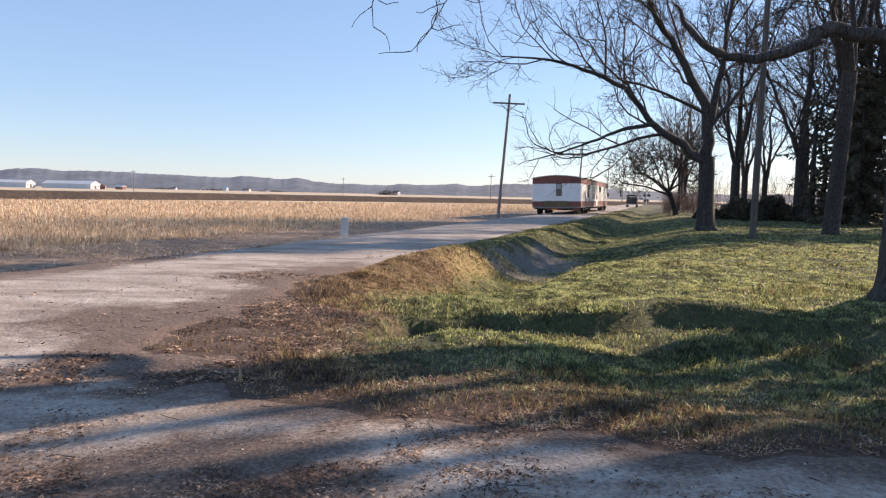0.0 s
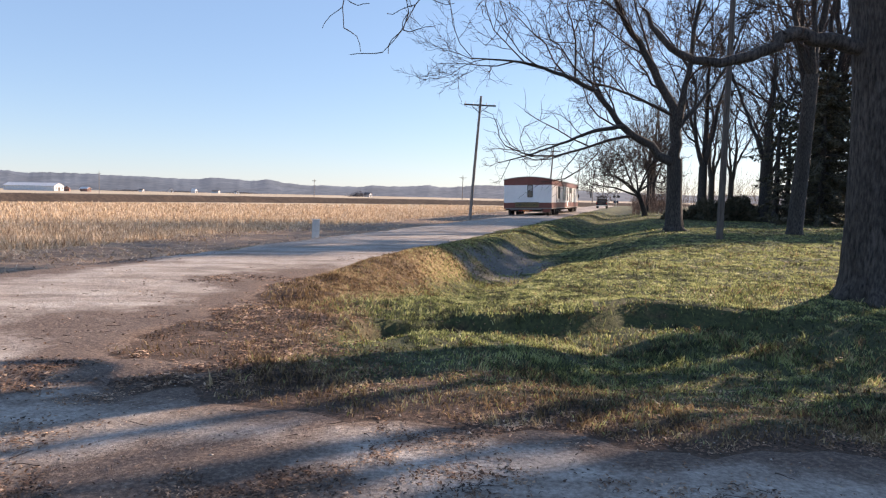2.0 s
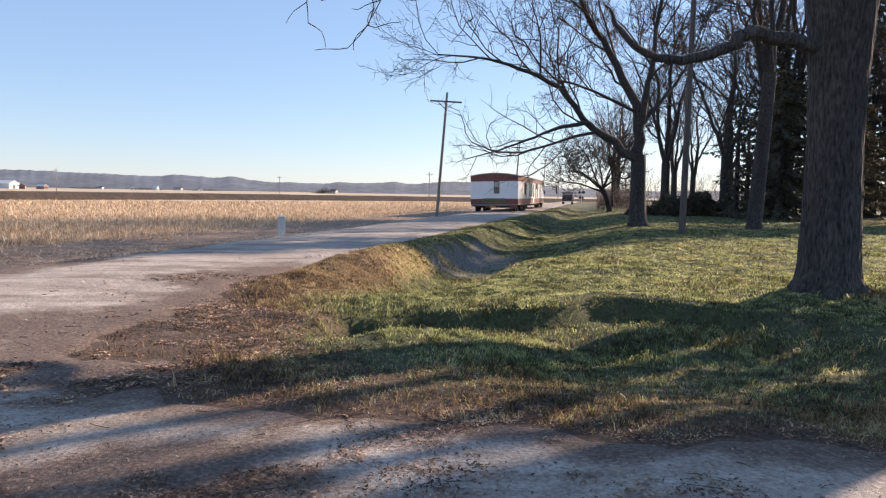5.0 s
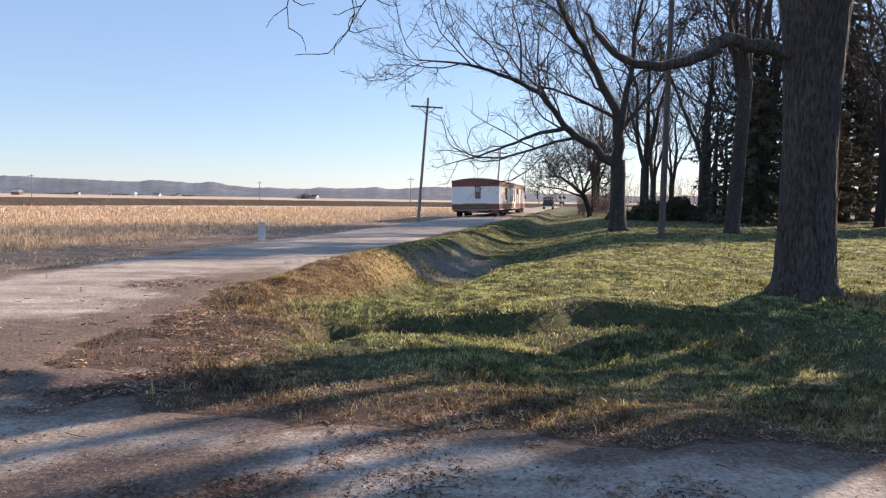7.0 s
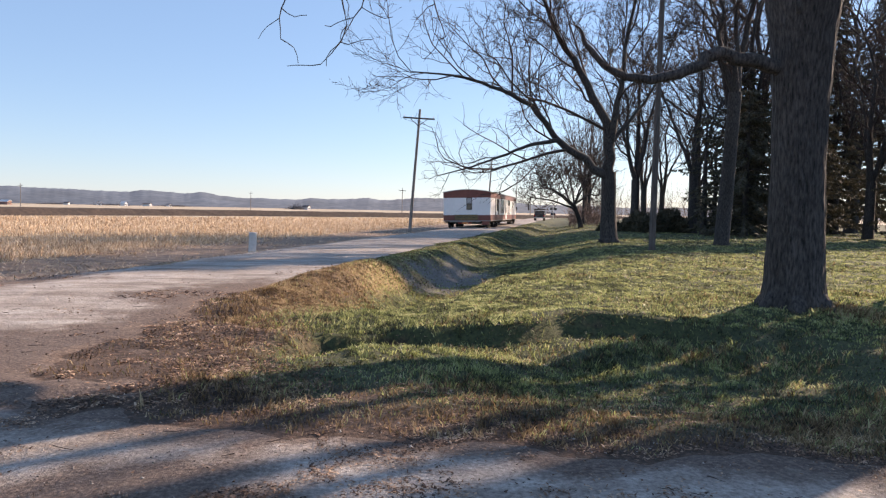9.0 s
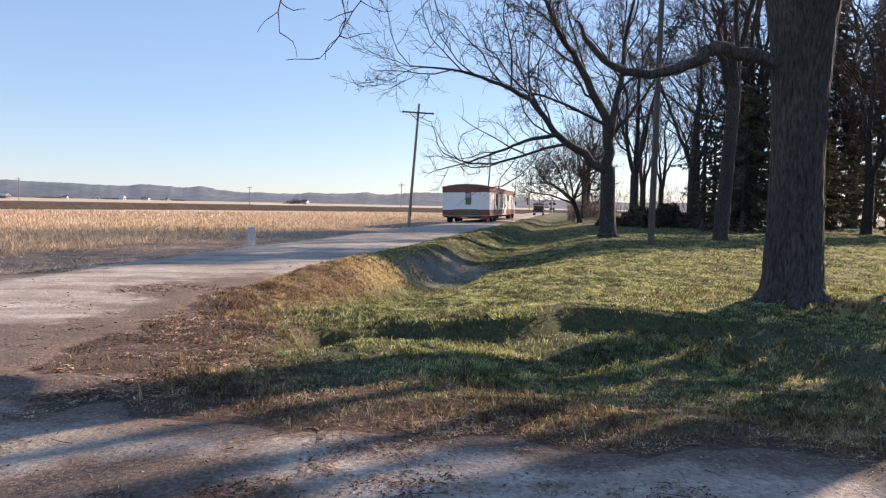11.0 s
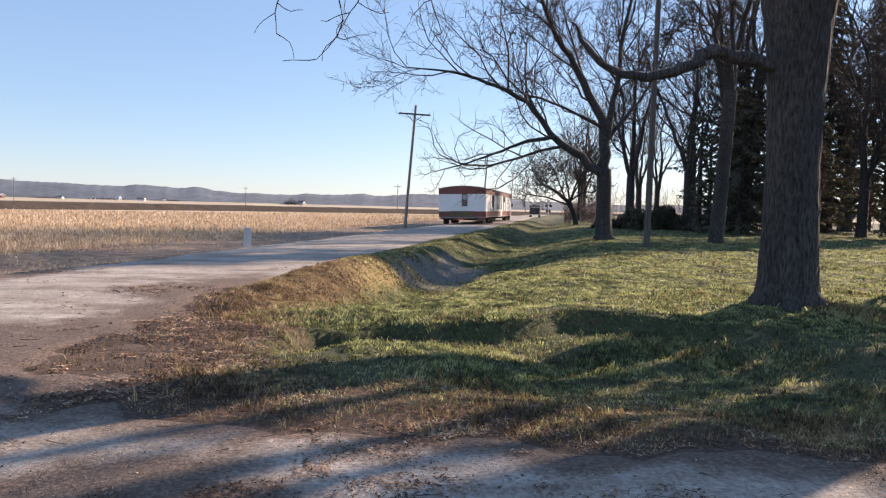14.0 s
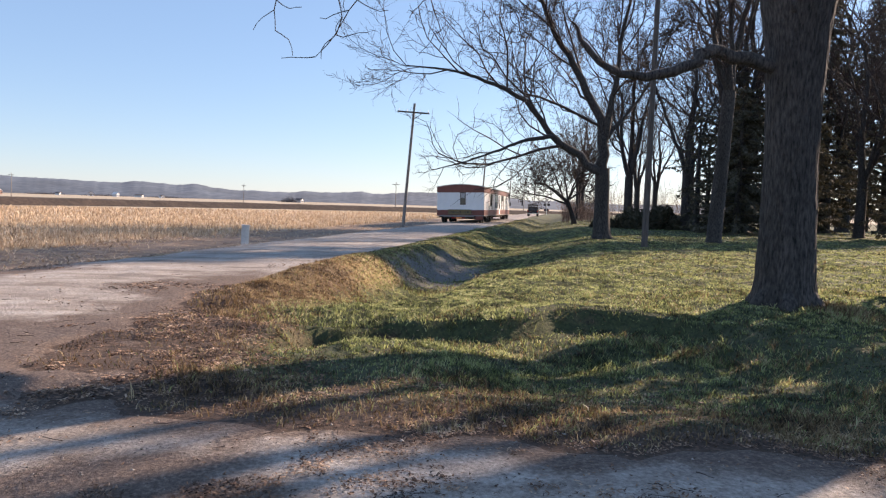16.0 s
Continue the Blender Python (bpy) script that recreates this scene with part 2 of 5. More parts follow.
def gravel_mat():
    """Worn, dusty gravel with dark damp stains and pale wheel tracks."""
    m = bpy.data.materials.new("worn_gravel")
    m.use_nodes = True
    n, l = m.node_tree.nodes, m.node_tree.links
    b = n["Principled BSDF"]
    co = n.new("ShaderNodeTexCoord")

    def tex(size, detail=8, stretch=None):
        t = n.new("ShaderNodeTexNoise")
        t.inputs["Scale"].default_value, t.inputs["Detail"].default_value, t.inputs["Roughness"].default_value = 1 / size, detail, 0.65
        if stretch:
            mp = n.new("ShaderNodeMapping")
            mp.inputs["Scale"].default_value = stretch
            l.new(co.outputs["Object"], mp.inputs[0]), l.new(mp.outputs[0], t.inputs["Vector"])
        else:
            l.new(co.outputs["Object"], t.inputs["Vector"])
        return t.outputs[0]

    def ramp(fac, *stops):
        r = n.new("ShaderNodeValToRGB")
        e = r.color_ramp.elements
        while len(e) < len(stops):
            e.new(0.5)
        for i, (p, c) in enumerate(stops):
            e[i].position, e[i].color = p, (*c, 1)
        l.new(fac, r.inputs[0])
        return r.outputs[0]

    def mul(c1, c2, f=1.0):
        x = n.new("ShaderNodeMix")
        x.data_type, x.blend_type = "RGBA", "MULTIPLY"
        x.inputs[0].default_value = f
        l.new(c1, x.inputs[6]), l.new(c2, x.inputs[7])
        return x.outputs[2]
    grain, mid, wide = tex(0.03), tex(0.35), tex(2.2, 5, (1, 1, 1))
    streak = tex(0.9, 6, (0.35, 1.6, 1))
    c = ramp(grain, (0.3, (0.215, 0.19, 0.168)), (0.5, (0.41, 0.37, 0.332)), (0.72, (0.62, 0.57, 0.52)))
    c = mul(c, ramp(mid, (0.35, (0.80, 0.77, 0.75)), (0.6, (1, 1, 1))))
    c = mul(c, ramp(wide, (0.38, (0.80, 0.775, 0.755)), (0.58, (1.0, 1.0, 1.0))))
    c = mul(c, ramp(streak, (0.38, (0.60, 0.565, 0.54)), (0.54, (1, 1, 1))))
    # leaf mould and soil carried over the edges
    at = n.new("ShaderNodeAttribute")
    at.attribute_name = "leafy"
    ad = n.new("ShaderNodeMath")
    ad.operation = "ADD"
    ns = n.new("ShaderNodeMapRange")
    ns.inputs["To Min"].default_value, ns.inputs["To Max"].default_value = -0.6, 0.6
    l.new(tex(0.5), ns.inputs[0]), l.new(ns.outputs[0], ad.inputs[0]), l.new(at.outputs["Fac"], ad.inputs[1])
    cl = n.new("ShaderNodeMapRange")
    cl.inputs["From Min"].default_value, cl.inputs["From Max"].default_value = 0.35, 0.75
    l.new(ad.outputs[0], cl.inputs[0])
    x = n.new("ShaderNodeMix")
    x.data_type = "RGBA"
    l.new(cl.outputs[0], x.inputs[0]), l.new(c, x.inputs[6])
    l.new(ramp(grain, (0.28, (0.046, 0.032, 0.025)), (0.5, (0.112, 0.079, 0.062)), (0.72, (0.26, 0.195, 0.155))), x.inputs[7])
    c = x.outputs[2]
    l.new(c, b.inputs["Base Color"])
    b.inputs["Roughness"].default_value = 0.9
    bp = n.new("ShaderNodeBump")
    bp.inputs["Strength"].default_value, bp.inputs["Distance"].default_value = 0.7, 0.02
    l.new(grain, bp.inputs["Height"])
    bp2 = n.new("ShaderNodeBump")
    bp2.inputs["Strength"].default_value, bp2.inputs["Distance"].default_value = 0.6, 0.06
    l.new(mid, bp2.inputs["Height"]), l.new(bp.outputs[0], bp2.inputs["Normal"])
    l.new(bp2.outputs[0], b.inputs["Normal"])
    return m


GROUND, GRAVEL = ground_mat(), gravel_mat()
BARK = mat("bark", (0.007, 0.0065, 0.006), (0.086, 0.075, 0.069), 0.035, 0.95, 1.0, stretch=(1, 1, 0.24), big=0.8)
TWIG = mat("twig_bark", (0.026, 0.016, 0.0125), (0.07, 0.047, 0.039), 0.08, 0.9, 0.2)
POLEWOOD = mat("weathered_pole_wood", (0.06, 0.052, 0.048), (0.13, 0.112, 0.102), 0.05, 0.9, 0.4, stretch=(1, 1, 0.1))
POLEGREY = mat("silvered_pole_wood", (0.15, 0.13, 0.118), (0.30, 0.27, 0.245), 0.05, 0.9, 0.4, stretch=(1, 1, 0.1))
WHITE = mat("white_metal_siding", (0.74, 0.75, 0.76), (0.82, 0.82, 0.82), 0.5, 0.45, 0.04, big=1.2, amount=0.05)
RED = mat("faded_red_metal_siding", (0.15, 0.044, 0.034), (0.205, 0.063, 0.046), 0.4, 0.5, 0.05, big=0.9, amount=0.14)
ROOF = mat("galvanised_roof_edge", (0.42, 0.42, 0.42), (0.60, 0.58, 0.55), 0.2, 0.4, 0.1, metal=0.5)
STEEL = mat("rusty_dark_steel", (0.035, 0.03, 0.028), (0.11, 0.075, 0.055), 0.12, 0.75, 0.2, metal=0.3)
SILL = mat("dull_sill_metal", (0.20, 0.18, 0.17), (0.34, 0.31, 0.29), 0.3, 0.6, 0.1, metal=0.3)
BRIGHT = mat("scuffed_bright_metal", (0.5, 0.5, 0.5), (0.66, 0.65, 0.63), 0.1, 0.35, 0.05, metal=0.9)
RUBBER = mat("tyre_rubber", (0.018, 0.018, 0.018), (0.04, 0.038, 0.036), 0.05, 0.85, 0.2)
GLASSY = mat("dark_window_glass", (0.03, 0.035, 0.04), (0.05, 0.055, 0.06), 0.8, 0.06, 0.0)
FRAME = mat("dark_aluminium_frame", (0.06, 0.055, 0.05), (0.10, 0.09, 0.08), 0.2, 0.5, 0.05, metal=0.4)
CURTAIN = mat("pale_curtain", (0.35, 0.34, 0.34), (0.5, 0.49, 0.48), 0.15, 0.9, 0.1)
YELLOW = mat("sign_yellow_vinyl", (0.17, 0.115, 0.045), (0.24, 0.165, 0.06), 0.3, 0.6, 0.05)
BLACK = mat("black_paint", (0.012, 0.012, 0.014), (0.025, 0.025, 0.028), 0.3, 0.35, 0.0)
ORANGE = mat("orange_lens", (0.65, 0.16, 0.03), (0.75, 0.22, 0.05), 0.1, 0.3, 0.0)
CARWHITE = mat("white_truck_paint", (0.68, 0.69, 0.70), (0.76, 0.76, 0.76), 0.5, 0.25, 0.0, amount=0.06)
CARDARK = mat("dark_blue_car_paint", (0.02, 0.022, 0.03), (0.035, 0.037, 0.045), 0.5, 0.25, 0.0)
REDLENS = mat("red_lens", (0.35, 0.01, 0.01), (0.45, 0.02, 0.015), 0.1, 0.25, 0.0)
CONCRETE = mat("pale_concrete", (0.58, 0.57, 0.55), (0.74, 0.73, 0.70), 0.06, 0.9, 0.2)
BALLAST = mat("dark_ballast_and_ties", (0.022, 0.015, 0.012), (0.06, 0.042, 0.032), 0.6, 0.95, 0.4, big=6)
# distance haze is put into the blue-grey of these woods
HILL = mat("haze_blue_woods", (0.06, 0.083, 0.115), (0.125, 0.15, 0.185), 16.0, 1.0, 0.0, big=140, amount=0.28)
ROOFDARK = mat("dark_farm_roof", (0.10, 0.08, 0.07), (0.16, 0.13, 0.12), 1.0, 0.8, 0.0)
BARNRED = mat("barn_red_boards", (0.22, 0.12, 0.10), (0.30, 0.17, 0.14), 1.0, 0.8, 0.0)
BARNWHITE = mat("white_farm_paint", (0.55, 0.56, 0.58), (0.68, 0.68, 0.69), 1.0, 0.7, 0.0, amount=0.06)
NEEDLE = blade_mat("spruce_needles", [(0.04, 0.04, 0.026), (0.085, 0.076, 0.046), (0.11, 0.092, 0.06)], 0.8, 0.2)
LAWN = blade_mat("lawn_blades", [(0.018, 0.022, 0.012), (0.06, 0.072, 0.032), (0.185, 0.215, 0.08), (0.40, 0.435, 0.165), (0.56, 0.56, 0.29)], 0.5, 0.5)
STRAW = blade_mat("dry_grass_blades", [(0.05, 0.032, 0.018), (0.14, 0.09, 0.045), (0.30, 0.21, 0.11), (0.52, 0.40, 0.24)], 0.8, 0.4)
LITTER = blade_mat("fallen_leaves", [(0.022, 0.012, 0.008), (0.095, 0.052, 0.033), (0.30, 0.18, 0.112), (0.60, 0.43, 0.30)], 0.8, 0.1)
STALK = blade_mat("corn_stubble", [(0.20, 0.125, 0.08), (0.46, 0.325, 0.20), (0.68, 0.52, 0.36), (0.84, 0.71, 0.55)], 0.8, 0.25)
STONE = mat("road_stone", (0.20, 0.175, 0.155), (0.38, 0.34, 0.30), 0.05, 0.9, 0.2, island=0.35)


# ---------------- building helpers ----------------
def mesh_of(name, verts, faces, material, soft=False):
    me = bpy.data.meshes.new(name)
    me.from_pydata(verts, [], faces)
    me.materials.append(material)
    if soft:
        me.shade_smooth()
    return me


def array_mesh(name, verts, quads, material):
    """A mesh from numpy arrays: verts (n, 3) and faces (m, k)."""
    me = bpy.data.meshes.new(name)
    k = quads.shape[1]
    me.vertices.add(len(verts)), me.loops.add(quads.size), me.polygons.add(len(quads))
    me.vertices.foreach_set("co", np.asarray(verts, np.float32).ravel())
    me.loops.foreach_set("vertex_index", np.asarray(quads, np.int32).ravel())
    me.polygons.foreach_set("loop_start", np.arange(0, quads.size, k, dtype=np.int32))
    me.update(calc_edges=True)
    me.validate()
    me.materials.append(material)
    return me


def part(name, bm, material, parent, label="", soft=False):
    me = bpy.data.meshes.new(name)
    bm.normal_update()
    bm.to_mesh(me)
    bm.free()
    me.materials.append(material)
    if soft:
        me.shade_smooth()
    ob = new(name, me)
    ob.parent = parent
    return tagged(ob, label)


def empty(name, m, label, category, group="", kind=""):
    ob = new(name)
    ob.empty_display_size = 0.2
    ob.matrix_world = m
    return tagged(ob, label, category, group, kind)


def box(x0, x1, y0, y1, z0, z1, bevel=0.0, bm=None):
    bm = bm or bmesh.new()
    r = bmesh.ops.create_cube(bm, size=1.0, matrix=Matrix.LocRotScale(((x0 + x1) / 2, (y0 + y1) / 2, (z0 + z1) / 2), None, (x1 - x0, y1 - y0, z1 - z0)))
    if bevel:
        bmesh.ops.bevel(bm, geom=list({e for v in r["verts"] for e in v.link_edges}), offset=bevel, segments=2, affect="EDGES")
    return bm


def rod(p, q, r0, r1=None, sides=10, bm=None):
    """A tapered round bar from p to q."""
    bm = bm or bmesh.new()
    p, q = Vector(p), Vector(q)
    turn = (q - p).to_track_quat("Z", "Y").to_matrix().to_4x4()
    bmesh.ops.create_cone(bm, cap_ends=True, segments=sides, radius1=r0, radius2=r0 if r1 is None else r1, depth=(q - p).length,
                          matrix=Matrix.Translation((p + q) / 2) @ turn)
    return bm


def prism(outline, y0, y1, bevel=0.0):
    """A solid with that outline in x and z, from y0 to y1."""
    bm = bmesh.new()
    a = [bm.verts.new((x, y0, z)) for x, z in outline]
    b = [bm.verts.new((x, y1, z)) for x, z in outline]
    k = len(outline)
    bm.faces.new(a), bm.faces.new(b[::-1])
    for i in range(k):
        bm.faces.new((a[(i + 1) % k], a[i], b[i], b[(i + 1) % k]))
    bmesh.ops.recalc_face_normals(bm, faces=bm.faces)
    if bevel:
        bmesh.ops.bevel(bm, geom=list(bm.edges), offset=bevel, segments=2, affect="EDGES")
    return bm


# ---------------- ground, road ----------------
def spaced(stops):
    """Values from the first stop on, with steps as given: (start, step) ... end."""
    out = []
    for (p, st), (q, _) in zip(stops, stops[1:]):
        out += list(np.linspace(p, q, max(2, round((q - p) / st)), endpoint=False))
    return np.array(out + [stops[-1][0]])


def sheet(ss, aa, z):
    S, A = np.meshgrid(ss, aa)
    X, Y = rw(S, A)
    v = np.stack([X, Y, z(S, A)], -1).reshape(-1, 3)
    i = np.arange(len(aa) - 1)[:, None] * len(ss) + np.arange(len(ss) - 1)[None, :]
    q = np.stack([i, i + 1, i + 1 + len(ss), i + len(ss)], -1).reshape(-1, 4)
    return S.ravel(), A.ravel(), v, q


def build_ground():
    ss = spaced([(-4200, 400), (-600, 60), (-150, 10), (-40, 2), (-16, 0.5), (-7, 0.14), (6, 0.4), (22, 2), (60, 15), (200, 80), (800, 400), (4200, 1)])
    aa = spaced([(-3000, 500), (-200, 40), (-20, 3), (1.5, 0.3), (3.5, 0.13), (16, 0.3), (45, 1.0), (110, 5), (300, 40), (1000, 200), (4600, 1)])
    S, A, v, q = sheet(ss, aa, lambda s, a: height(s, a))
    me = array_mesh("ground", v, q, GROUND)
    me.shade_smooth()
    lf = leaf_mask(S, A)
    crop_edge = -18.3 + 0.9 * vnoise(S, A, 5, 3)
    bank = smooth(-S, 3.9, 4.7) * smooth(A, 10.5, 13.0) * (1 - smooth(A, 17, 26)) * (0.75 + 0.5 * vnoise(v[:, 0], v[:, 1], 1.3, 19))
    zones = {"leafy": lf, "wash": wash_mask(S, A), "straw": bank, "verge": smooth(-S, 10.0, 11.5) , "crop": smooth(crop_edge - S, -0.7, 0.7),
             "far": np.maximum(smooth(np.hypot(v[:, 0], v[:, 1]), 190, 230), smooth(A, 85, 110) * smooth(-S, 10, 12))}
    for k, val in zones.items():
        at = me.attributes.new(k, "FLOAT", "POINT")
        at.data.foreach_set("value", np.asarray(val, np.float32))
    tagged(new("ground", me), "winter turf, leaf-strewn soil and harvested fields", "ground", kind="structure")


def build_road():
    def lay(ss, aa):
        S, A, v, q = sheet(ss, aa, lambda s, a: height(s, a) - 0.07 + 0.095 * smooth(gravel_mask(s, a), -0.25, 0.2))
        keep = (gravel_mask(S, A) > -0.35)[q].any(1)
        return v, q[keep], S, A

    def soil(me, S, A):
        at = me.attributes.new("leafy", "FLOAT", "POINT")
        at.data.foreach_set("value", np.asarray(soil_mask(S, A), np.float32))
    v1, q1, S1, A1 = lay(spaced([(-12, 0.16), (9, 1)]), spaced([(-16, 0.8), (1.5, 0.2), (15.0, 0.2), (15.2, 0.2)]))
    me = array_mesh("driveway", v1, q1, GRAVEL)
    soil(me, S1, A1)
    me.shade_smooth()
    tagged(new("driveway", me), "worn dusty gravel drive with a wide apron", "driveway", kind="structure")
    v2, q2, S2, A2 = lay(spaced([(-12, 0.25), (-5, 0.25), (-4.75, 1)]), spaced([(15.2, 0.4), (60, 1.5), (150, 8), (700, 1)]))
    me = array_mesh("road", v2, q2, GRAVEL)
    soil(me, S2, A2)
    me.shade_smooth()
    tagged(new("road", me), "narrow pale country road running off between ditch and field", "road", kind="structure")


build_ground()
build_road()


# ---------------- hills, railway bank, far farms ----------------
def build_hills():
    """A long low wooded ridge on the horizon."""
    n, rows = 900, 7
    ang = np.linspace(radians(-75), radians(75), n)      # from +y, right positive
    prof = 28 + 8 * vnoise(ang * 10, ang * 0, 1.3, 21) + 3 * vnoise(ang * 40, ang * 0, 1.0, 22) + 0.9 * vnoise(ang * 260, ang * 0, 1.0, 23)
    prof = 1.15 * prof * (1 - 0.45 * smooth(ang, radians(2), radians(16)))
    v, q = [], []
    for j in range(rows):
        t = j / (rows - 1)
        for i in range(n):
            r = 1500 + 420 * t
            z = -2 + (prof[i] + 2) * math.sin(min(1, t * 1.15) * math.pi / 2)
            v.append((r * math.sin(ang[i]), r * math.cos(ang[i]), float(z)))
    for j in range(rows - 1):
        for i in range(n - 1):
            k = j * n + i
            q.append((k, k + 1, k + n + 1, k + n))
    tagged(new("backdrop", mesh_of("backdrop", v, q, HILL, True)), "low wooded hills on the horizon, tinted blue-grey as by haze", "hills", kind="structure")


def build_bank():
    """The dark railway bank that curves across the fields to the road."""
    ctrl = [Vector(p) for p in ((-130, -40), (-78, 60), (-54, 108), (-33, 140), (2, 168), (46, 192), (110, 216), (240, 250))]
    pts = []
    for i in range(1, len(ctrl) - 2):
        for k in range(14):
            t = k / 14
            p0, p1, p2, p3 = ctrl[i - 1:i + 3]
            pts.append(0.5 * (2 * p1 + (p2 - p0) * t + (2 * p0 - 5 * p1 + 4 * p2 - p3) * t * t + (3 * p1 - p0 - 3 * p2 + p3) * t ** 3))
    v, q = [], []
    prof = [(-3.6, -0.45), (-1.9, 0.55), (-1.3, 0.75), (1.3, 0.75), (1.9, 0.55), (3.6, -0.45)]
    for i, p in enumerate(pts):
        d = (pts[min(i + 1, len(pts) - 1)] - pts[max(i - 1, 0)]).normalized()
        nrm = Vector((d.y, -d.x))
        for j, (o, h) in enumerate(prof):
            w = p + nrm * (o + 0.25 * noise.noise((i * 0.9, j * 3.1, 0)))
            v.append((w.x, w.y, (h + 0.12 * noise.noise((i * 0.7, j, 5))) if h > 0 else h))
    k = len(prof)
    for i in range(len(pts) - 1):
        for j in range(k - 1):
            q.append((i * k + j, i * k + j + 1, (i + 1) * k + j + 1, (i + 1) * k + j))
    tagged(new("embankment", mesh_of("embankment", v, q, BALLAST)), "low dark railway embankment across the fields", "embankment", kind="structure")


def farm_building(name, place, yaw, w, d, h, ridge, wall, roof, label, category):
    """A gabled building with walls, an overhanging roof, a door and windows."""
    ob = empty(name, pose(*place, 0, 0, yaw), label, category)
    part("wall", prism([(-w / 2, -0.5), (w / 2, -0.5), (w / 2, h), (0, h + ridge), (-w / 2, h)], -d / 2, d / 2), wall, ob)
    o = 0.35
    bm = prism([(-w / 2 - o, h - 0.15), (0, h + ridge + 0.05), (w / 2 + o, h - 0.15), (w / 2 + o, h + 0.1), (0, h + ridge + 0.3), (-w / 2 - o, h + 0.1)], -d / 2 - o, d / 2 + o)
    part("roof", bm, roof, ob)
    part("door", box(-w * 0.12, w * 0.12, -d / 2 - 0.06, -d / 2 + 0.02, 0, min(h * 0.75, 3.2)), FRAME, ob)
    for sx in (-1, 1):
        part("window", box(sx * w * 0.32 - 0.5, sx * w * 0.32 + 0.5, -d / 2 - 0.06, -d / 2 + 0.02, h * 0.4, h * 0.75), GLASSY, ob)
    return ob


def polar(deg, r):
    return r * math.sin(radians(deg)), r * math.cos(radians(deg))


build_hills()
build_bank()


# ---------------- trailer, truck, cars ----------------
def wheel(parent, x, y, z, r, w, rim_mat):
    """A tyre with a dished rim on an axis across the road."""
    bm = bmesh.new()
    prof = [(r * 0.62, -w / 2), (r * 0.93, -w / 2), (r, -w * 0.32), (r, w * 0.32), (r * 0.93, w / 2), (r * 0.62, w / 2)]
    n = 20
    ring = [[bm.verts.new((x + o, y + q * math.cos(2 * math.pi * i / n), z + q * math.sin(2 * math.pi * i / n))) for q, o in prof] for i in range(n)]
    for i in range(n):
        for j in range(len(prof)):
            bm.faces.new((ring[i][j], ring[i][(j + 1) % 6], ring[(i + 1) % n][(j + 1) % 6], ring[(i + 1) % n][j]))
    bmesh.ops.recalc_face_normals(bm, faces=bm.faces)
    tyre = part("wheel", bm, RUBBER, parent)
    bm = rod((x - w * 0.3, y, z), (x + w * 0.3, y, z), r * 0.63, sides=20)
    rod((x - w * 0.42, y, z), (x + w * 0.42, y, z), r * 0.2, sides=10, bm=bm)
    part("rim", bm, rim_mat, tyre)


def side_window(parent, y0, y1, z0, z1, x, rows, cols, inside):
    """A framed window on the trailer's right-hand wall."""
    w = part("window", box(x - 0.03, x + 0.012, y0, y1, z0, z1), GLASSY, parent)
    t = 0.05
    bm = bmesh.new()
    for a, b, c, d in ((y0 - t, y0, z0 - t, z1 + t), (y1, y1 + t, z0 - t, z1 + t), (y0, y1, z0 - t, z0), (y0, y1, z1, z1 + t)):
        box(x, x + 0.035, a, b, c, d, bm=bm)
    for i in range(1, cols):
        yc = y0 + (y1 - y0) * i / cols
        box(x, x + 0.032, yc - 0.03, yc + 0.03, z0, z1, bm=bm)
    for i in range(1, rows):
        zc = z0 + (z1 - z0) * i / rows
        box(x, x + 0.03, y0, y1, zc - 0.025, zc + 0.025, bm=bm)
    part("window_frame", bm, inside, w)


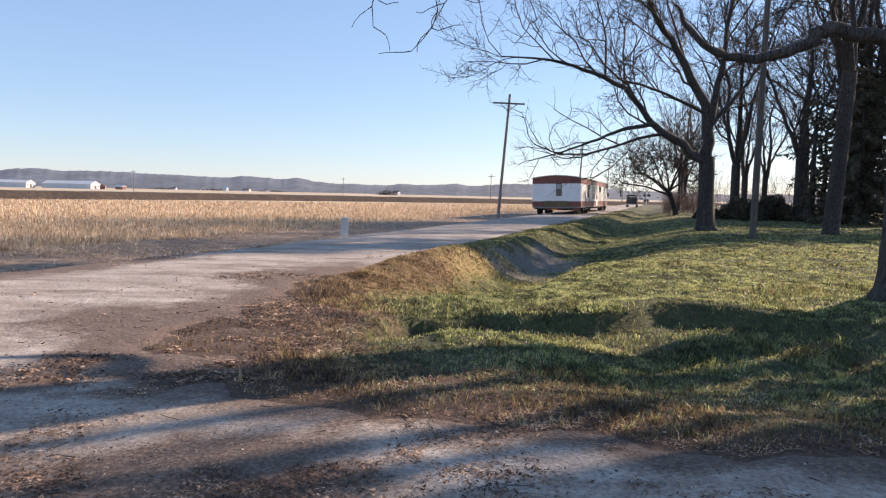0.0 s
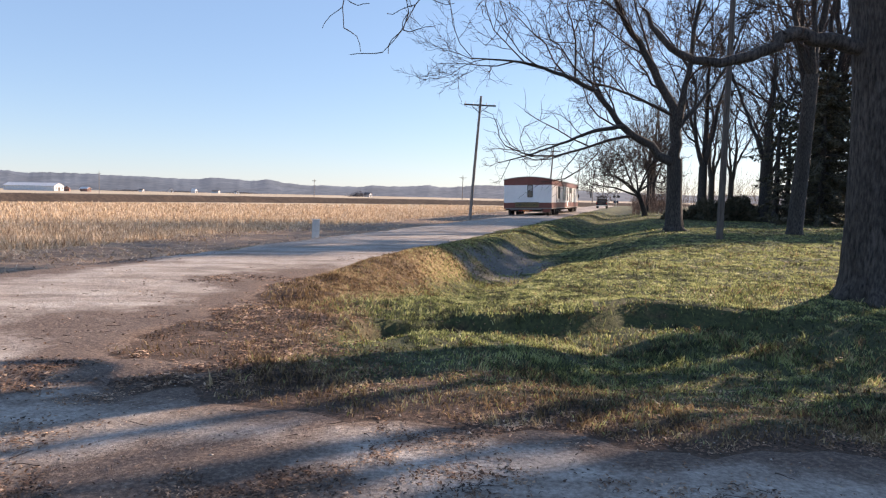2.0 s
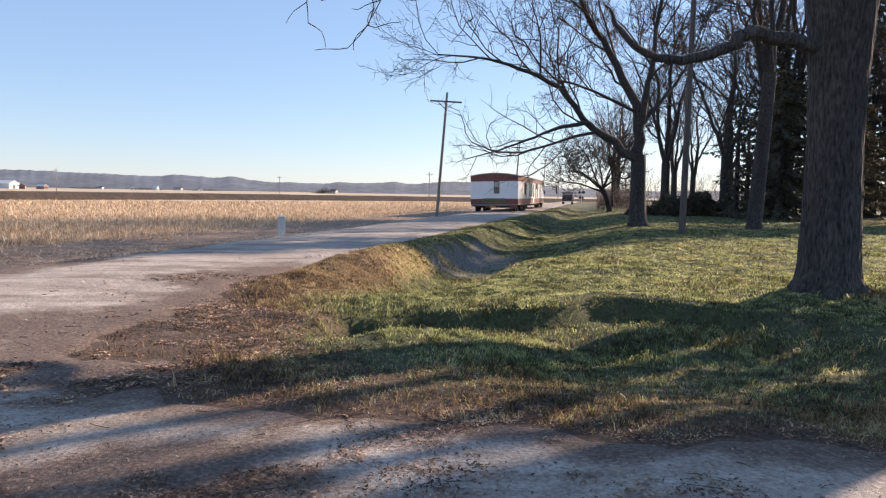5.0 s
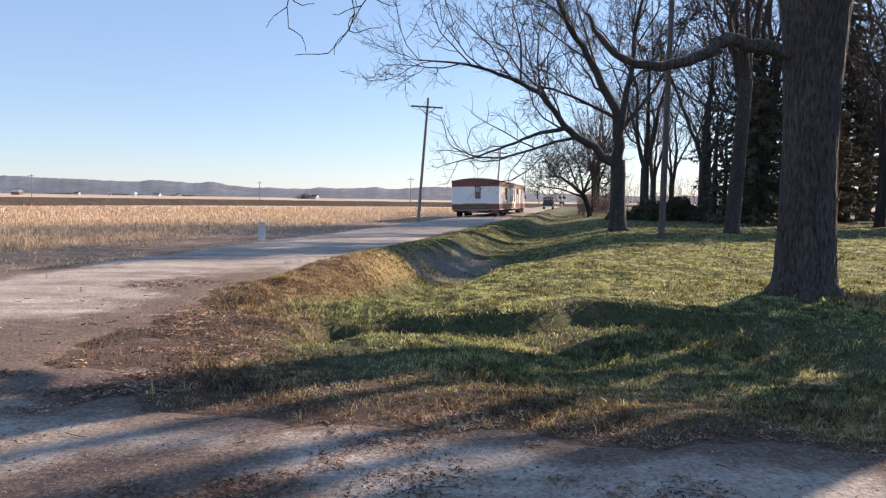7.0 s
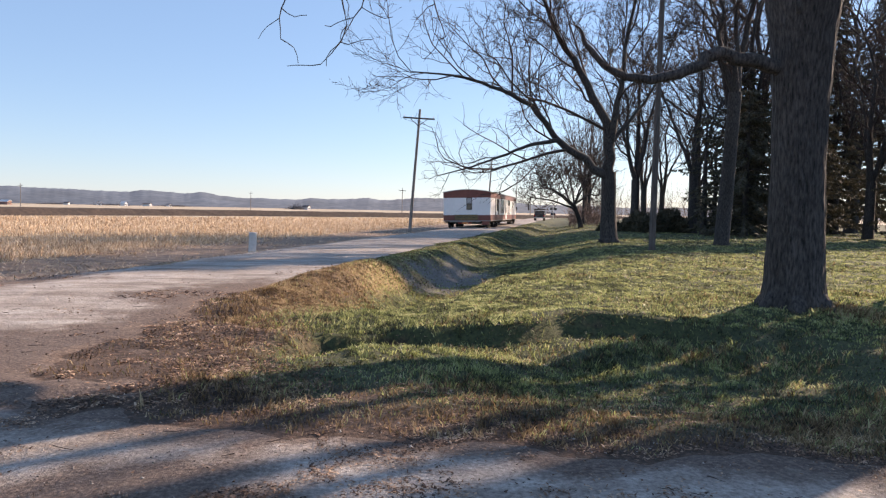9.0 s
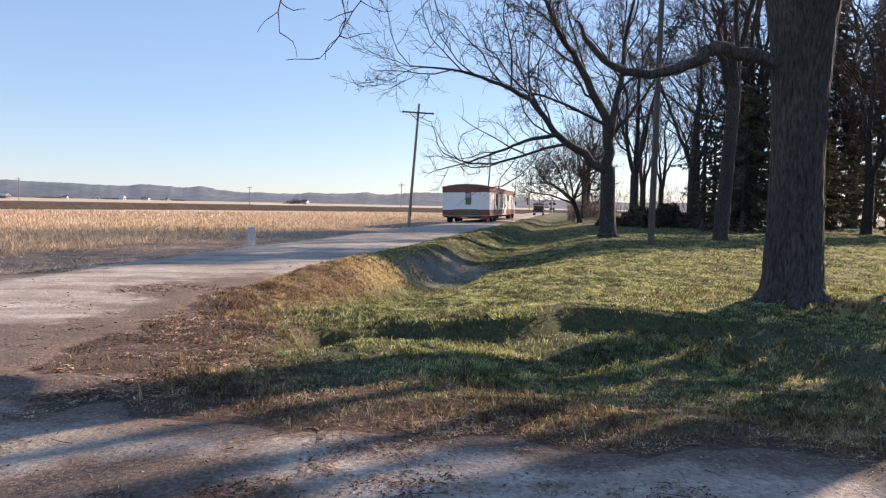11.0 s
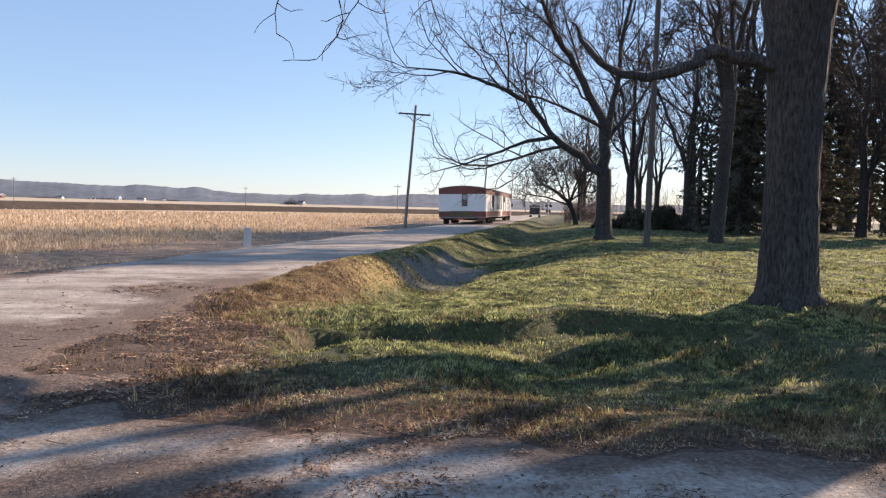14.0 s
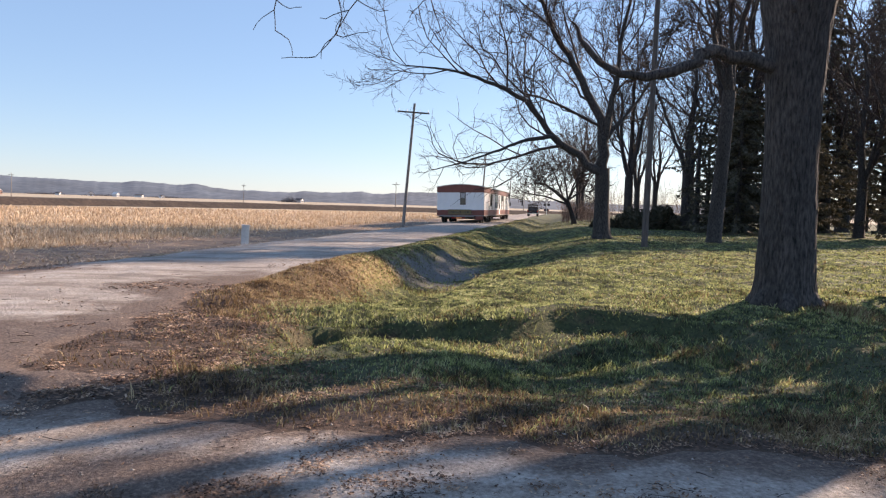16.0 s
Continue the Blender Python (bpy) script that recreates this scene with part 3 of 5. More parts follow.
def build_trailer(m):
    t = empty("mobile_home", m, "red and white metal mobile home hauled along the road", "mobile home")
    W, L, Z0, Z1 = 4.27, 21.3, 0.62, 3.16
    hw = W / 2
    lo, hi = Z0 + 0.52, Z1 - 0.46

    def roof_z(x):
        return Z1 + 0.24 * (1 - (x / hw) ** 2)
    part("wall", box(-hw, hw, 0, L, lo, hi), WHITE, t, "white corrugated metal siding")
    part("lower_band", box(-hw - 0.012, hw + 0.012, -0.012, L + 0.012, Z0 + 0.05, lo), RED, t, "faded red metal band")
    xs = [hw * (i / 8 - 1) for i in range(17)]
    top = [(x * 1.003, roof_z(x)) for x in xs]
    part("upper_band", prism([(-hw - 0.012, hi)] + [(hw + 0.012, hi)] + top[::-1], -0.012, L + 0.012), RED, t, "faded red metal band under a bowed roof")
    ov = [(x * 1.04, roof_z(x) + 0.008) for x in xs]
    part("roof", prism(ov + [(x, z + 0.05) for x, z in ov[::-1]], -0.06, L + 0.06), ROOF, t, "bowed galvanised roof")
    part("sill", box(-hw - 0.02, hw + 0.02, -0.02, L + 0.02, Z0 - 0.03, Z0 + 0.05), SILL, t, "dull metal sill rail")
    # vertical seams of the siding on the right-hand wall
    for i in range(1, 36):
        y = L * i / 36
        part("seam", box(hw, hw + 0.008, y - 0.012, y + 0.012, lo, hi), WHITE, t)
    # rear window
    rear = part("window", box(0.02, 0.42, -0.02, 0.02, 1.66, 2.66), GLASSY, t)
    bm = bmesh.new()
    for a, b, c, d in ((-0.03, 0.02, 1.61, 2.71), (0.42, 0.47, 1.61, 2.71), (0.02, 0.42, 1.61, 1.66), (0.02, 0.42, 2.66, 2.71), (0.02, 0.42, 2.14, 2.19)):
        box(a, b, -0.045, 0.0, c, d, bm=bm)
    part("window_frame", bm, FRAME, rear)
    part("pane", box(0.03, 0.41, -0.03, -0.022, 2.2, 2.65), CURTAIN, rear, "upper pane with a pale curtain behind")
    # windows and doors of the right-hand wall
    side_window(t, 3.9, 5.0, 1.55, 2.62, hw, 1, 2, FRAME)
    part("panel", box(hw, hw + 0.03, 3.2, 3.9, 1.15, 2.66), WHITE, t, "loose white wall panel beside a window")
    part("trim", box(hw, hw + 0.045, 3.1, 3.2, 1.15, 2.7), FRAME, t)
    part("trim", box(hw, hw + 0.045, 5.25, 5.33, 1.15, 2.7), FRAME, t)
    side_window(t, 7.6, 8.65, 1.35, 2.66, hw, 2, 2, BRIGHT)
    side_window(t, 8.8, 9.85, 1.35, 2.66, hw, 2, 2, BRIGHT)
    door = part("door", box(hw, hw + 0.05, 10.7, 11.6, 0.72, 2.72, 0.01), WHITE, t, "white storm door with a tall dark pane")
    part("pane", box(hw + 0.045, hw + 0.06, 10.85, 11.45, 1.3, 2.6), GLASSY, door)
    part("bar", box(hw + 0.055, hw + 0.075, 10.85, 11.45, 1.9, 1.96), BRIGHT, door)
    part("handle", box(hw + 0.05, hw + 0.1, 11.49, 11.54, 1.5, 1.62), BRIGHT, door)
    side_window(t, 13.4, 14.6, 2.15, 2.66, hw, 1, 2, FRAME)
    part("trim", box(hw, hw + 0.04, 13.2, 13.28, 1.15, 2.7), FRAME, t)
    part("trim", box(hw, hw + 0.04, 14.9, 14.98, 1.15, 2.7), FRAME, t)
    side_window(t, 17.4, 18.2, 1.9, 2.6, hw, 2, 1, BRIGHT)
    # sign on the rear
    sign = part("sign", box(-1.1, 1.0, -0.05, -0.014, 0.74, 1.15, 0.006), YELLOW, t, "yellow vinyl banner with black lettering")
    cu = bpy.data.curves.new("lettering", "FONT")
    cu.body, cu.align_x, cu.align_y, cu.size, cu.extrude, cu.offset = "OVERSIZE LOAD", "CENTER", "CENTER", 0.31, 0.004, 0.006
    cu.materials.append(BLACK)
    txt = new("lettering", cu)
    txt.parent = sign
    txt.matrix_local = pose(-0.05, -0.058, 0.945, 90, 0, 0) @ Matrix.Diagonal((0.86, 1, 1, 1))
    bm = bmesh.new()
    for a, b, c, d in ((-1.12, -1.09, 0.72, 1.17), (0.99, 1.02, 0.72, 1.17), (-1.12, 1.02, 1.15, 1.18), (-1.12, 1.02, 0.71, 0.74)):
        box(a, b, -0.06, -0.014, c, d, bm=bm)
    part("sign_frame", bm, BLACK, sign)
    # chassis
    for sx in (-1.15, 1.15):
        part("beam", box(sx - 0.06, sx + 0.06, 0.1, L + 0.9, 0.34, 0.6), STEEL, t)
    for i in range(12):
        y = 0.3 + i * (L - 0.6) / 11
        part("cross_member", box(-hw + 0.1, hw - 0.1, y - 0.05, y + 0.05, 0.46, 0.585), STEEL, t)
    part("bumper", box(-1.55, 1.25, -0.28, -0.18, 0.53, 0.61, 0.01), SILL, t, "scuffed metal rear bumper bar")
    bar = part("light_bar", box(-0.75, 0.55, -0.36, -0.3, 0.34, 0.52, 0.01), STEEL, t)
    for x in (-0.66, -0.5, 0.3, 0.44):
        part("lamp", rod((x, -0.36, 0.43), (x, -0.40, 0.43), 0.06, sides=12), REDLENS, bar)
    part("reflector", box(-0.36, 0.18, -0.38, -0.36, 0.37, 0.5), ORANGE, bar, "orange reflective plate")
    for y in (4.3, 5.5, 6.7, 0.75, 1.75):
        part("axle", rod((-1.75, y, 0.37), (1.75, y, 0.37), 0.05), STEEL, t)
        for sx in (-1.7, 1.7):
            wheel(t, sx, y, 0.37, 0.37, 0.24, STEEL if y < 3 else BRIGHT)
    part("hitch", prism([(-0.9, 0.36), (0.9, 0.36), (0.9, 0.58), (-0.9, 0.58)], L, L + 1.2), STEEL, t)
    part("flap", box(1.35, 2.0, 0.1, 0.13, 0.28, 0.62), RED, t, "red flap")
    return t


def build_truck(m):
    t = empty("tow_truck", m, "white conventional tow truck coupled to the mobile home", "truck")
    side = [(0.0, 0.75), (2.2, 0.75), (2.2, 1.05), (4.9, 1.0), (5.1, 0.7), (6.1, 0.62), (6.15, 1.25), (5.9, 1.62), (4.55, 1.72), (4.2, 2.55), (3.9, 2.68), (2.7, 2.68), (2.6, 1.2), (0.0, 1.2)]
    bm = bmesh.new()
    a = [bm.verts.new((-1.1 if y < 4.6 else -0.95, y, z)) for y, z in side]
    b = [bm.verts.new((1.1 if y < 4.6 else 0.95, y, z)) for y, z in side]
    k = len(side)
    bm.faces.new(a), bm.faces.new(b[::-1])
    for i in range(k):
        bm.faces.new((a[(i + 1) % k], a[i], b[i], b[(i + 1) % k]))
    bmesh.ops.recalc_face_normals(bm, faces=bm.faces)
    bmesh.ops.bevel(bm, geom=list(bm.edges), offset=0.05, segments=2, affect="EDGES")
    body = part("body", bm, CARWHITE, t)
    for sx in (-1, 1):
        part("window", prism([(sx * 1.1, 1.75), (sx * 1.112, 1.75), (sx * 1.112, 2.45), (sx * 1.1, 2.45)], 2.95, 4.0), GLASSY, body)
        part("mirror", box(sx * 1.45 - 0.1, sx * 1.45 + 0.1, 4.15, 4.22, 1.7, 2.15, 0.02), BLACK, t)
        part("mirror_arm", rod((sx * 1.05, 4.15, 2.2), (sx * 1.45, 4.18, 2.2), 0.018), BRIGHT, t)
        for y in (0.7, 1.75):
            wheel(t, sx * 0.95, y, 0.5, 0.5, 0.5, BRIGHT)
        wheel(t, sx * 0.95, 5.3, 0.5, 0.5, 0.3, BRIGHT)
        part("fender", box(sx * 0.95 - 0.18, sx * 0.95 + 0.18, 4.75, 5.9, 1.02, 1.14, 0.04), CARWHITE, t)
    part("rear_window", box(-0.6, 0.6, 2.57, 2.61, 1.8, 2.4), GLASSY, body)
    part("frame_rail", box(-0.5, 0.5, -0.4, 6.0, 0.48, 0.75), STEEL, t)
    part("arm", rod((1.1, 3.6, 2.62), (3.1, 3.6, 2.70), 0.03), STEEL, t, "long sideways arm with a hanging flag")
    part("flag", box(2.95, 3.12, 3.58, 3.62, 1.75, 2.9, 0.01), BLACK, t)
    part("exhaust", rod((-0.9, 2.45, 0.8), (-0.9, 2.45, 3.0), 0.07), BRIGHT, t)
    return t


def build_pickup(m, name="pickup_truck", label="dark pickup escort truck with a rack over its bed", rack=True):
    t = empty(name, m, label, "pickup" if rack else "car")
    w = 0.95
    side = [(0, 0.55), (5.3, 0.5), (5.4, 0.95), (5.2, 1.1), (4.0, 1.2), (3.3, 1.78), (1.95, 1.82), (1.75, 1.2), (0.0, 1.2)] if rack else \
        [(0, 0.45), (4.5, 0.42), (4.6, 0.8), (3.5, 1.0), (2.9, 1.45), (1.0, 1.47), (0.2, 1.05), (0.0, 0.95)]
    bm = bmesh.new()
    a = [bm.verts.new((-w + (0.14 if z > 1.4 else 0), y, z)) for y, z in side]
    b = [bm.verts.new((w - (0.14 if z > 1.4 else 0), y, z)) for y, z in side]
    k = len(side)
    bm.faces.new(a), bm.faces.new(b[::-1])
    for i in range(k):
        bm.faces.new((a[(i + 1) % k], a[i], b[i], b[(i + 1) % k]))
    bmesh.ops.recalc_face_normals(bm, faces=bm.faces)
    bmesh.ops.bevel(bm, geom=list(bm.edges), offset=0.05, segments=2, affect="EDGES")
    body = part("body", bm, CARDARK, t)
    y0 = 1.86 if rack else 0.55
    part("rear_window", box(-0.62, 0.62, y0 - 0.06, y0, 1.3 if rack else 1.1, 1.7 if rack else 1.38), GLASSY, body)
    for sx in (-1, 1):
        part("tail_light", box(sx * 0.86 - 0.07, sx * 0.86 + 0.07, -0.03, 0.03, 0.8, 1.08, 0.01), REDLENS, body)
        for y in (0.95, 4.2) if rack else (0.8, 3.7):
            wheel(t, sx * 0.82, y, 0.37, 0.37, 0.25, BRIGHT)
    part("bumper", box(-0.9, 0.9, -0.14, 0.02, 0.45, 0.6, 0.03), BRIGHT, t)
    if rack:
        bm = bmesh.new()
        for sx in (-0.85, 0.85):
            for y in (0.15, 1.6):
                rod((sx, y, 1.15), (sx, y, 2.1), 0.035, bm=bm)
            rod((sx, 0.1, 2.1), (sx, 3.0, 2.1), 0.035, bm=bm)
        for y in (0.15, 1.6):
            rod((-0.9, y, 2.1), (0.9, y, 2.1), 0.035, bm=bm)
        part("rack", bm, STEEL, t)
        part("sign_board", box(-0.95, 0.95, 1.2, 1.28, 1.95, 2.2, 0.01), BLACK, t)
    return t


def on_road(s, a, lean=0.0, lift=0.0, turn=0.0):
    x, y = rw(s, a)
    return pose(x, y, lift, 0, lean, -17.2 - turn)


TRAILER_A = 60.5
build_trailer(on_road(-9.3, TRAILER_A, -1.5, 0.0, 1.3))
build_truck(on_road(-8.6, TRAILER_A + 22.3, 0.0, 0.0, 1.3))
build_pickup(on_road(-6.1, TRAILER_A + 66.0))
build_pickup(on_road(-7.5, 262.0), "parked_car", "small dark car far down the road", False)


# ---------------- poles and posts ----------------
def utility_pole(place, h, lean, r=0.14, arm=2.4, label="weathered leaning wooden utility pole with a crossarm"):
    p = empty("utility_pole", pose(*place, 0, lean, -17.2), label, "utility pole", "poles along the road")
    part("pole", rod((0, 0, -0.3), (0, 0, h), r, r * 0.72, 12), POLEGREY if arm else POLEWOOD, p)
    if arm:
        part("crossarm", box(-arm / 2, arm / 2, -0.2, -0.09, h - 0.85, h - 0.72, 0.01), POLEWOOD, p)
        for sx in (-1, 1):
            part("brace", rod((sx * arm * 0.27, -0.15, h - 0.82), (0, -0.11, h - 1.45), 0.025), STEEL, p)
        for x in (-arm * 0.46, -arm * 0.2, arm * 0.2, arm * 0.46):
            part("insulator", rod((x, -0.145, h - 0.72), (x, -0.145, h - 0.52), 0.035, 0.02, 8), BRIGHT, p)
    return p


utility_pole((3.8, 59.5, -0.4), 10.6, 4.0, arm=2.8)
utility_pole((11.61, 26.68, 0.0), 11.5, 0.3, 0.135, 0, "slim bare wooden pole standing on the lawn")
for a, h, ln in ((106, 10, 3.5), (158, 10, 2.5), (215, 10, 1.0), (280, 10, 2.0)):
    x, y = rw(-13.2, a)
    utility_pole((x, y, -0.4), h, ln)

# small poles of a line across the fields
for deg, r, h in ((2.98, 225, 9), (-9.3, 330, 9), (-25.3, 300, 9), (8.3, 210, 9)):
    x, y = polar(deg, r)
    utility_pole((x, y, -0.4), h, 0.5, 0.13, 2.4, "distant wooden utility pole beyond the stubble field")

post = empty("marker_post", pose(-4.8, 29.75, -0.42, 0, 2, 10), "short pale concrete marker post beside the field", "post")
part("post", box(-0.16, 0.16, -0.14, 0.14, -0.1, 0.78, 0.03), CONCRETE, post)
part("cap", box(-0.18, 0.18, -0.16, 0.16, 0.78, 0.84, 0.02), CONCRETE, post)


# ---------------- trees ----------------
class Tubes:
    """Collects tapered tubes and makes one mesh of them."""

    def __init__(self):
        self.v, self.f, self.n = [], [], 0

    def add(self, pts, rads, sides, rough=0.0, rng=None):
        p = np.asarray(pts, float)
        r = np.asarray(rads, float)
        t = np.gradient(p, axis=0)
        t /= np.linalg.norm(t, axis=1)[:, None] + 1e-9
        ref = np.array([0.31, 0.87, 0.39]) if abs(t[0][2]) > 0.8 else np.array([0.05, 0.02, 1.0])
        u = np.cross(t, ref)
        u /= np.linalg.norm(u, axis=1)[:, None] + 1e-9
        w = np.cross(t, u)
        ang = np.arange(sides) * 2 * np.pi / sides
        rr = r[:, None] * np.ones(sides)[None, :]
        if rough:
            rr = rr * (1 + rough * rng.uniform(-1, 1, rr.shape))
        v = p[:, None, :] + rr[..., None] * (np.cos(ang)[None, :, None] * u[:, None, :] + np.sin(ang)[None, :, None] * w[:, None, :])
        k = len(p)
        i = np.arange(k - 1)[:, None] * sides
        j = np.arange(sides)[None, :]
        j2 = (j + 1) % sides
        self.f.append(np.stack([i + j, i + j2, i + sides + j2, i + sides + j], -1).reshape(-1, 4) + self.n)
        self.v.append(v.reshape(-1, 3))
        self.n += k * sides

    def mesh(self, name, material):
        me = array_mesh(name, np.concatenate(self.v), np.concatenate(self.f), material)
        me.shade_smooth()
        return me


def unit(v):
    return v / (np.linalg.norm(v) + 1e-9)


class Tree:
    """A bare tree: thick wood in one mesh, the branching crown in another."""

    def __init__(self, seed, depth=4, twig=0.008, kids=(5, 5, 5, 4), droop=0.0, spread=1.0):
        self.rng = np.random.default_rng(seed)
        self.wood, self.crown = Tubes(), Tubes()
        self.depth, self.twig, self.kids, self.droop, self.spread = depth, twig, kids, droop, spread

    def limb(self, pts, r0, r1, level=1, kids=None, wood=True, size=None, start=0.2):
        """A limb along given points, with its own branches."""
        p = np.asarray(pts, float)
        s = np.linspace(0, len(p) - 1, (len(p) - 1) * 4 + 1)
        q = []
        for x in s:
            i = min(int(x), len(p) - 2)
            t = x - i
            a, b, c, d = p[max(i - 1, 0)], p[i], p[i + 1], p[min(i + 2, len(p) - 1)]
            q.append(0.5 * (2 * b + (c - a) * t + (2 * a - 5 * b + 4 * c - d) * t * t + (3 * b - a - 3 * c + d) * t ** 3))
        q = np.array(q)
        rads = r0 + (r1 - r0) * np.linspace(0, 1, len(q)) ** 0.8
        q[1:-1] += self.rng.normal(0, 0.25, (len(q) - 2, 3)) * rads[1:-1, None]
        (self.wood if wood else self.crown).add(q, rads, 12 if r0 > 0.2 else 8, 0.06 if r0 > 0.1 else 0, self.rng)
        length = np.linalg.norm(np.diff(q, axis=0), axis=1).sum()
        self.offspring(q, rads, size or length, level, kids)

    def offspring(self, q, rads, length, level, kids=None, low=0.2):
        n = kids if kids is not None else self.kids[min(level, len(self.kids) - 1)]
        rng = self.rng
        for k in range(n):
            t = low + (1 - low) * (k + rng.uniform(0.1, 0.9)) / n
            x = t * (len(q) - 1)
            i = min(int(x), len(q) - 2)
            p = q[i] + (q[i + 1] - q[i]) * (x - i)
            d = unit(q[i + 1] - q[i])
            side = unit(np.cross(d, rng.normal(size=3)))
            ang = rng.uniform(0.5, 1.05) * self.spread
            nd = unit(d * math.cos(ang) + side * math.sin(ang))
            ln = length * rng.uniform(0.32, 0.62) * (1.15 - 0.55 * t)
            r = max(self.twig, min(rads[i] * 0.58, ln * 0.0115 + 0.0025))
            self.grow(p, nd, ln, r, level)
        if level >= 1:
            d = unit(q[-1] - q[-2])
            self.grow(q[-1], unit(d + rng.normal(0, 0.25, 3)), length * 0.38, max(self.twig, rads[-1]), level)

    def grow(self, p, d, length, r, level):
        rng = self.rng
        n = (6, 6, 5, 4, 3)[min(level, 4)]
        pts = [p]
        kink = 0.16 + 0.05 * level
        for i in range(n):
            d = unit(d + rng.normal(0, kink, 3) + np.array([0, 0, 0.10 - self.droop * level]))
            pts.append(pts[-1] + d * length / n)
        q = np.array(pts)
        rads = np.linspace(r, max(self.twig * 0.6, r * 0.35), n + 1)
        self.crown.add(q, rads, (10, 7, 5, 4, 3)[min(level, 4)])
        if level < self.depth and length > 0.22:
            self.offspring(q, rads, length, level + 1)

    def done(self, label, place, name="bare_tree", yaw=0.0, group="bare trees on the lawn", material=None):
        ob = empty(name, pose(*place, 0, 0, yaw), label, "tree", group)
        for nm, tb, mt in (("trunk", self.wood, material or BARK), ("crown", self.crown, TWIG)):
            o = new(nm, tb.mesh(nm, mt))
            o.parent = ob
        return ob


def flare(t, base, r, h=0.5):
    """Root flare at a trunk's foot."""
    rng = t.rng
    for i in range(6):
        a = i * 1.05 + rng.uniform(-0.2, 0.2)
        d = np.array([math.cos(a), math.sin(a), 0])
        b = np.asarray(base, float)
        t.wood.add([b + d * r * 0.6 + (0, 0, h), b + d * r * 0.85 + (0, 0, h * 0.5), b + d * r * 1.15 + (0, 0, 0.08), b + d * r * 1.55 + (0, 0, -0.1)],
                   [r * 0.2, r * 0.32, r * 0.32, r * 0.12], 8)


def big_tree():
    t = Tree(14, 4, 0.004, (8, 8, 6, 5))
    # trunk and its fork, local to the foot
    # with deep bark ridges that wander up the trunk
    n, m = 200, 190
    zz, th = np.meshgrid(np.linspace(-0.2, 5.2, m), np.linspace(0, 2 * np.pi, n, endpoint=False), indexing="ij")
    rad = np.interp(zz, [-0.2, 0.1, 0.5, 1.2, 2.2, 3.2, 4.2, 5.2], [0.60, 0.50, 0.43, 0.40, 0.385, 0.395, 0.45, 0.60])
    u = th * 40 / (2 * np.pi) + 0.9 * vnoise(th * 3, zz, 0.45, 91) * np.sin(th / 2) + 0.6 * vnoise(zz, zz * 0, 0.7, 94)
    ridge = np.abs(np.sin(u * np.pi)) ** 0.6 * (0.65 + 0.5 * vnoise(np.floor(u) * 5.1, zz, 0.16, 92))
    lump = vnoise(np.cos(th) * 2, zz + np.sin(th) * 2, 0.9, 93)
    rad = rad * (1 + 0.045 * (ridge - 0.6) + 0.03 * lump)
    V = np.stack([rad * np.cos(th) - 0.017 * zz, rad * np.sin(th), zz], -1).reshape(-1, 3)
    i, j = np.arange(m - 1)[:, None] * n, np.arange(n)[None, :]
    t.wood.f.append(np.stack([i + j, i + (j + 1) % n, i + n + (j + 1) % n, i + n + j], -1).reshape(-1, 4) + t.wood.n)
    t.wood.v.append(V)
    t.wood.n += len(V)
    flare(t, (0, 0, 0), 0.42)
    # healed knot below the fork
    ring = [(-0.33 + 0.085 * math.cos(k * math.pi / 6), -0.33 + 0.05 * math.cos(k * math.pi / 6), 4.55 + 0.10 * math.sin(k * math.pi / 6)) for k in range(13)]
    t.wood.add(ring, [0.045] * 13, 6)
    t.limb([(-0.2, 0, 4.75), (-0.5, 0.1, 5.7), (-1.0, 0.3, 7.2), (-1.3, 0.6, 9.5)], 0.33, 0.12, 1, 5)
    t.limb([(0.1, 0, 4.75), (0.45, -0.1, 5.8), (0.8, -0.5, 7.5), (1.6, -0.6, 10)], 0.33, 0.12, 1, 5)
    # the heavy crooked limb over the lawn
    t.limb([(-0.2, 0, 3.62), (-0.75, 0, 3.78), (-1.42, 0, 3.92), (-1.75, 0, 3.66), (-2.3, 0, 3.52), (-2.8, 0, 3.5), (-3.15, 0.05, 3.66), (-3.42, 0.1, 3.95)], 0.135, 0.04, 2, 22, size=0.95)
    # a long limb above, whose tips hang over the drive
    t.limb([(-0.3, -0.1, 4.9), (-1.8, -0.6, 5.9), (-3.6, -1.4, 6.0), (-5.4, -2.0, 5.2), (-6.6, -2.2, 4.6)], 0.15, 0.03, 3, 5, wood=True, size=2.0)
    for x, y, z, ln in ((-6.55, -2.3, 4.2, 1.05), (-7.0, -2.3, 4.1, 1.2), (-7.45, -2.3, 4.0, 0.75), (-6.0, -2.3, 4.2, 0.85)):
        d = np.array([0.05, 0, -1.0])
        p = np.array([-6.3, -2.15, 4.75])
        q = [p, (p + (x, y, z)) / 2 + (0, 0, 0.1), np.array([x, y, z])]
        for i in range(7):
            d = unit(d + t.rng.normal(0, 0.28, 3) * (1, 0.4, 0.5) + (0.0, 0, -0.12))
            q.append(q[-1] + d * ln / 7)
            if i in (1, 3, 4, 6):
                e = unit(np.array([t.rng.choice([-1.0, 1.0]), 0.1, -0.35]))
                w = [q[-1]]
                for k in range(4):
                    e = unit(e + t.rng.normal(0, 0.3, 3) + (0, 0, -0.08))
                    w.append(w[-1] + e * 0.09)
                t.crown.add(w, [0.006, 0.005, 0.0045, 0.004, 0.0035], 4)
        t.crown.add(q, np.linspace(0.013, 0.004, len(q)), 5)
    x, y = 6.62, 9.85
    return t.done("large grey-barked shade tree with a heavy crooked limb", (x, y, 0.03))


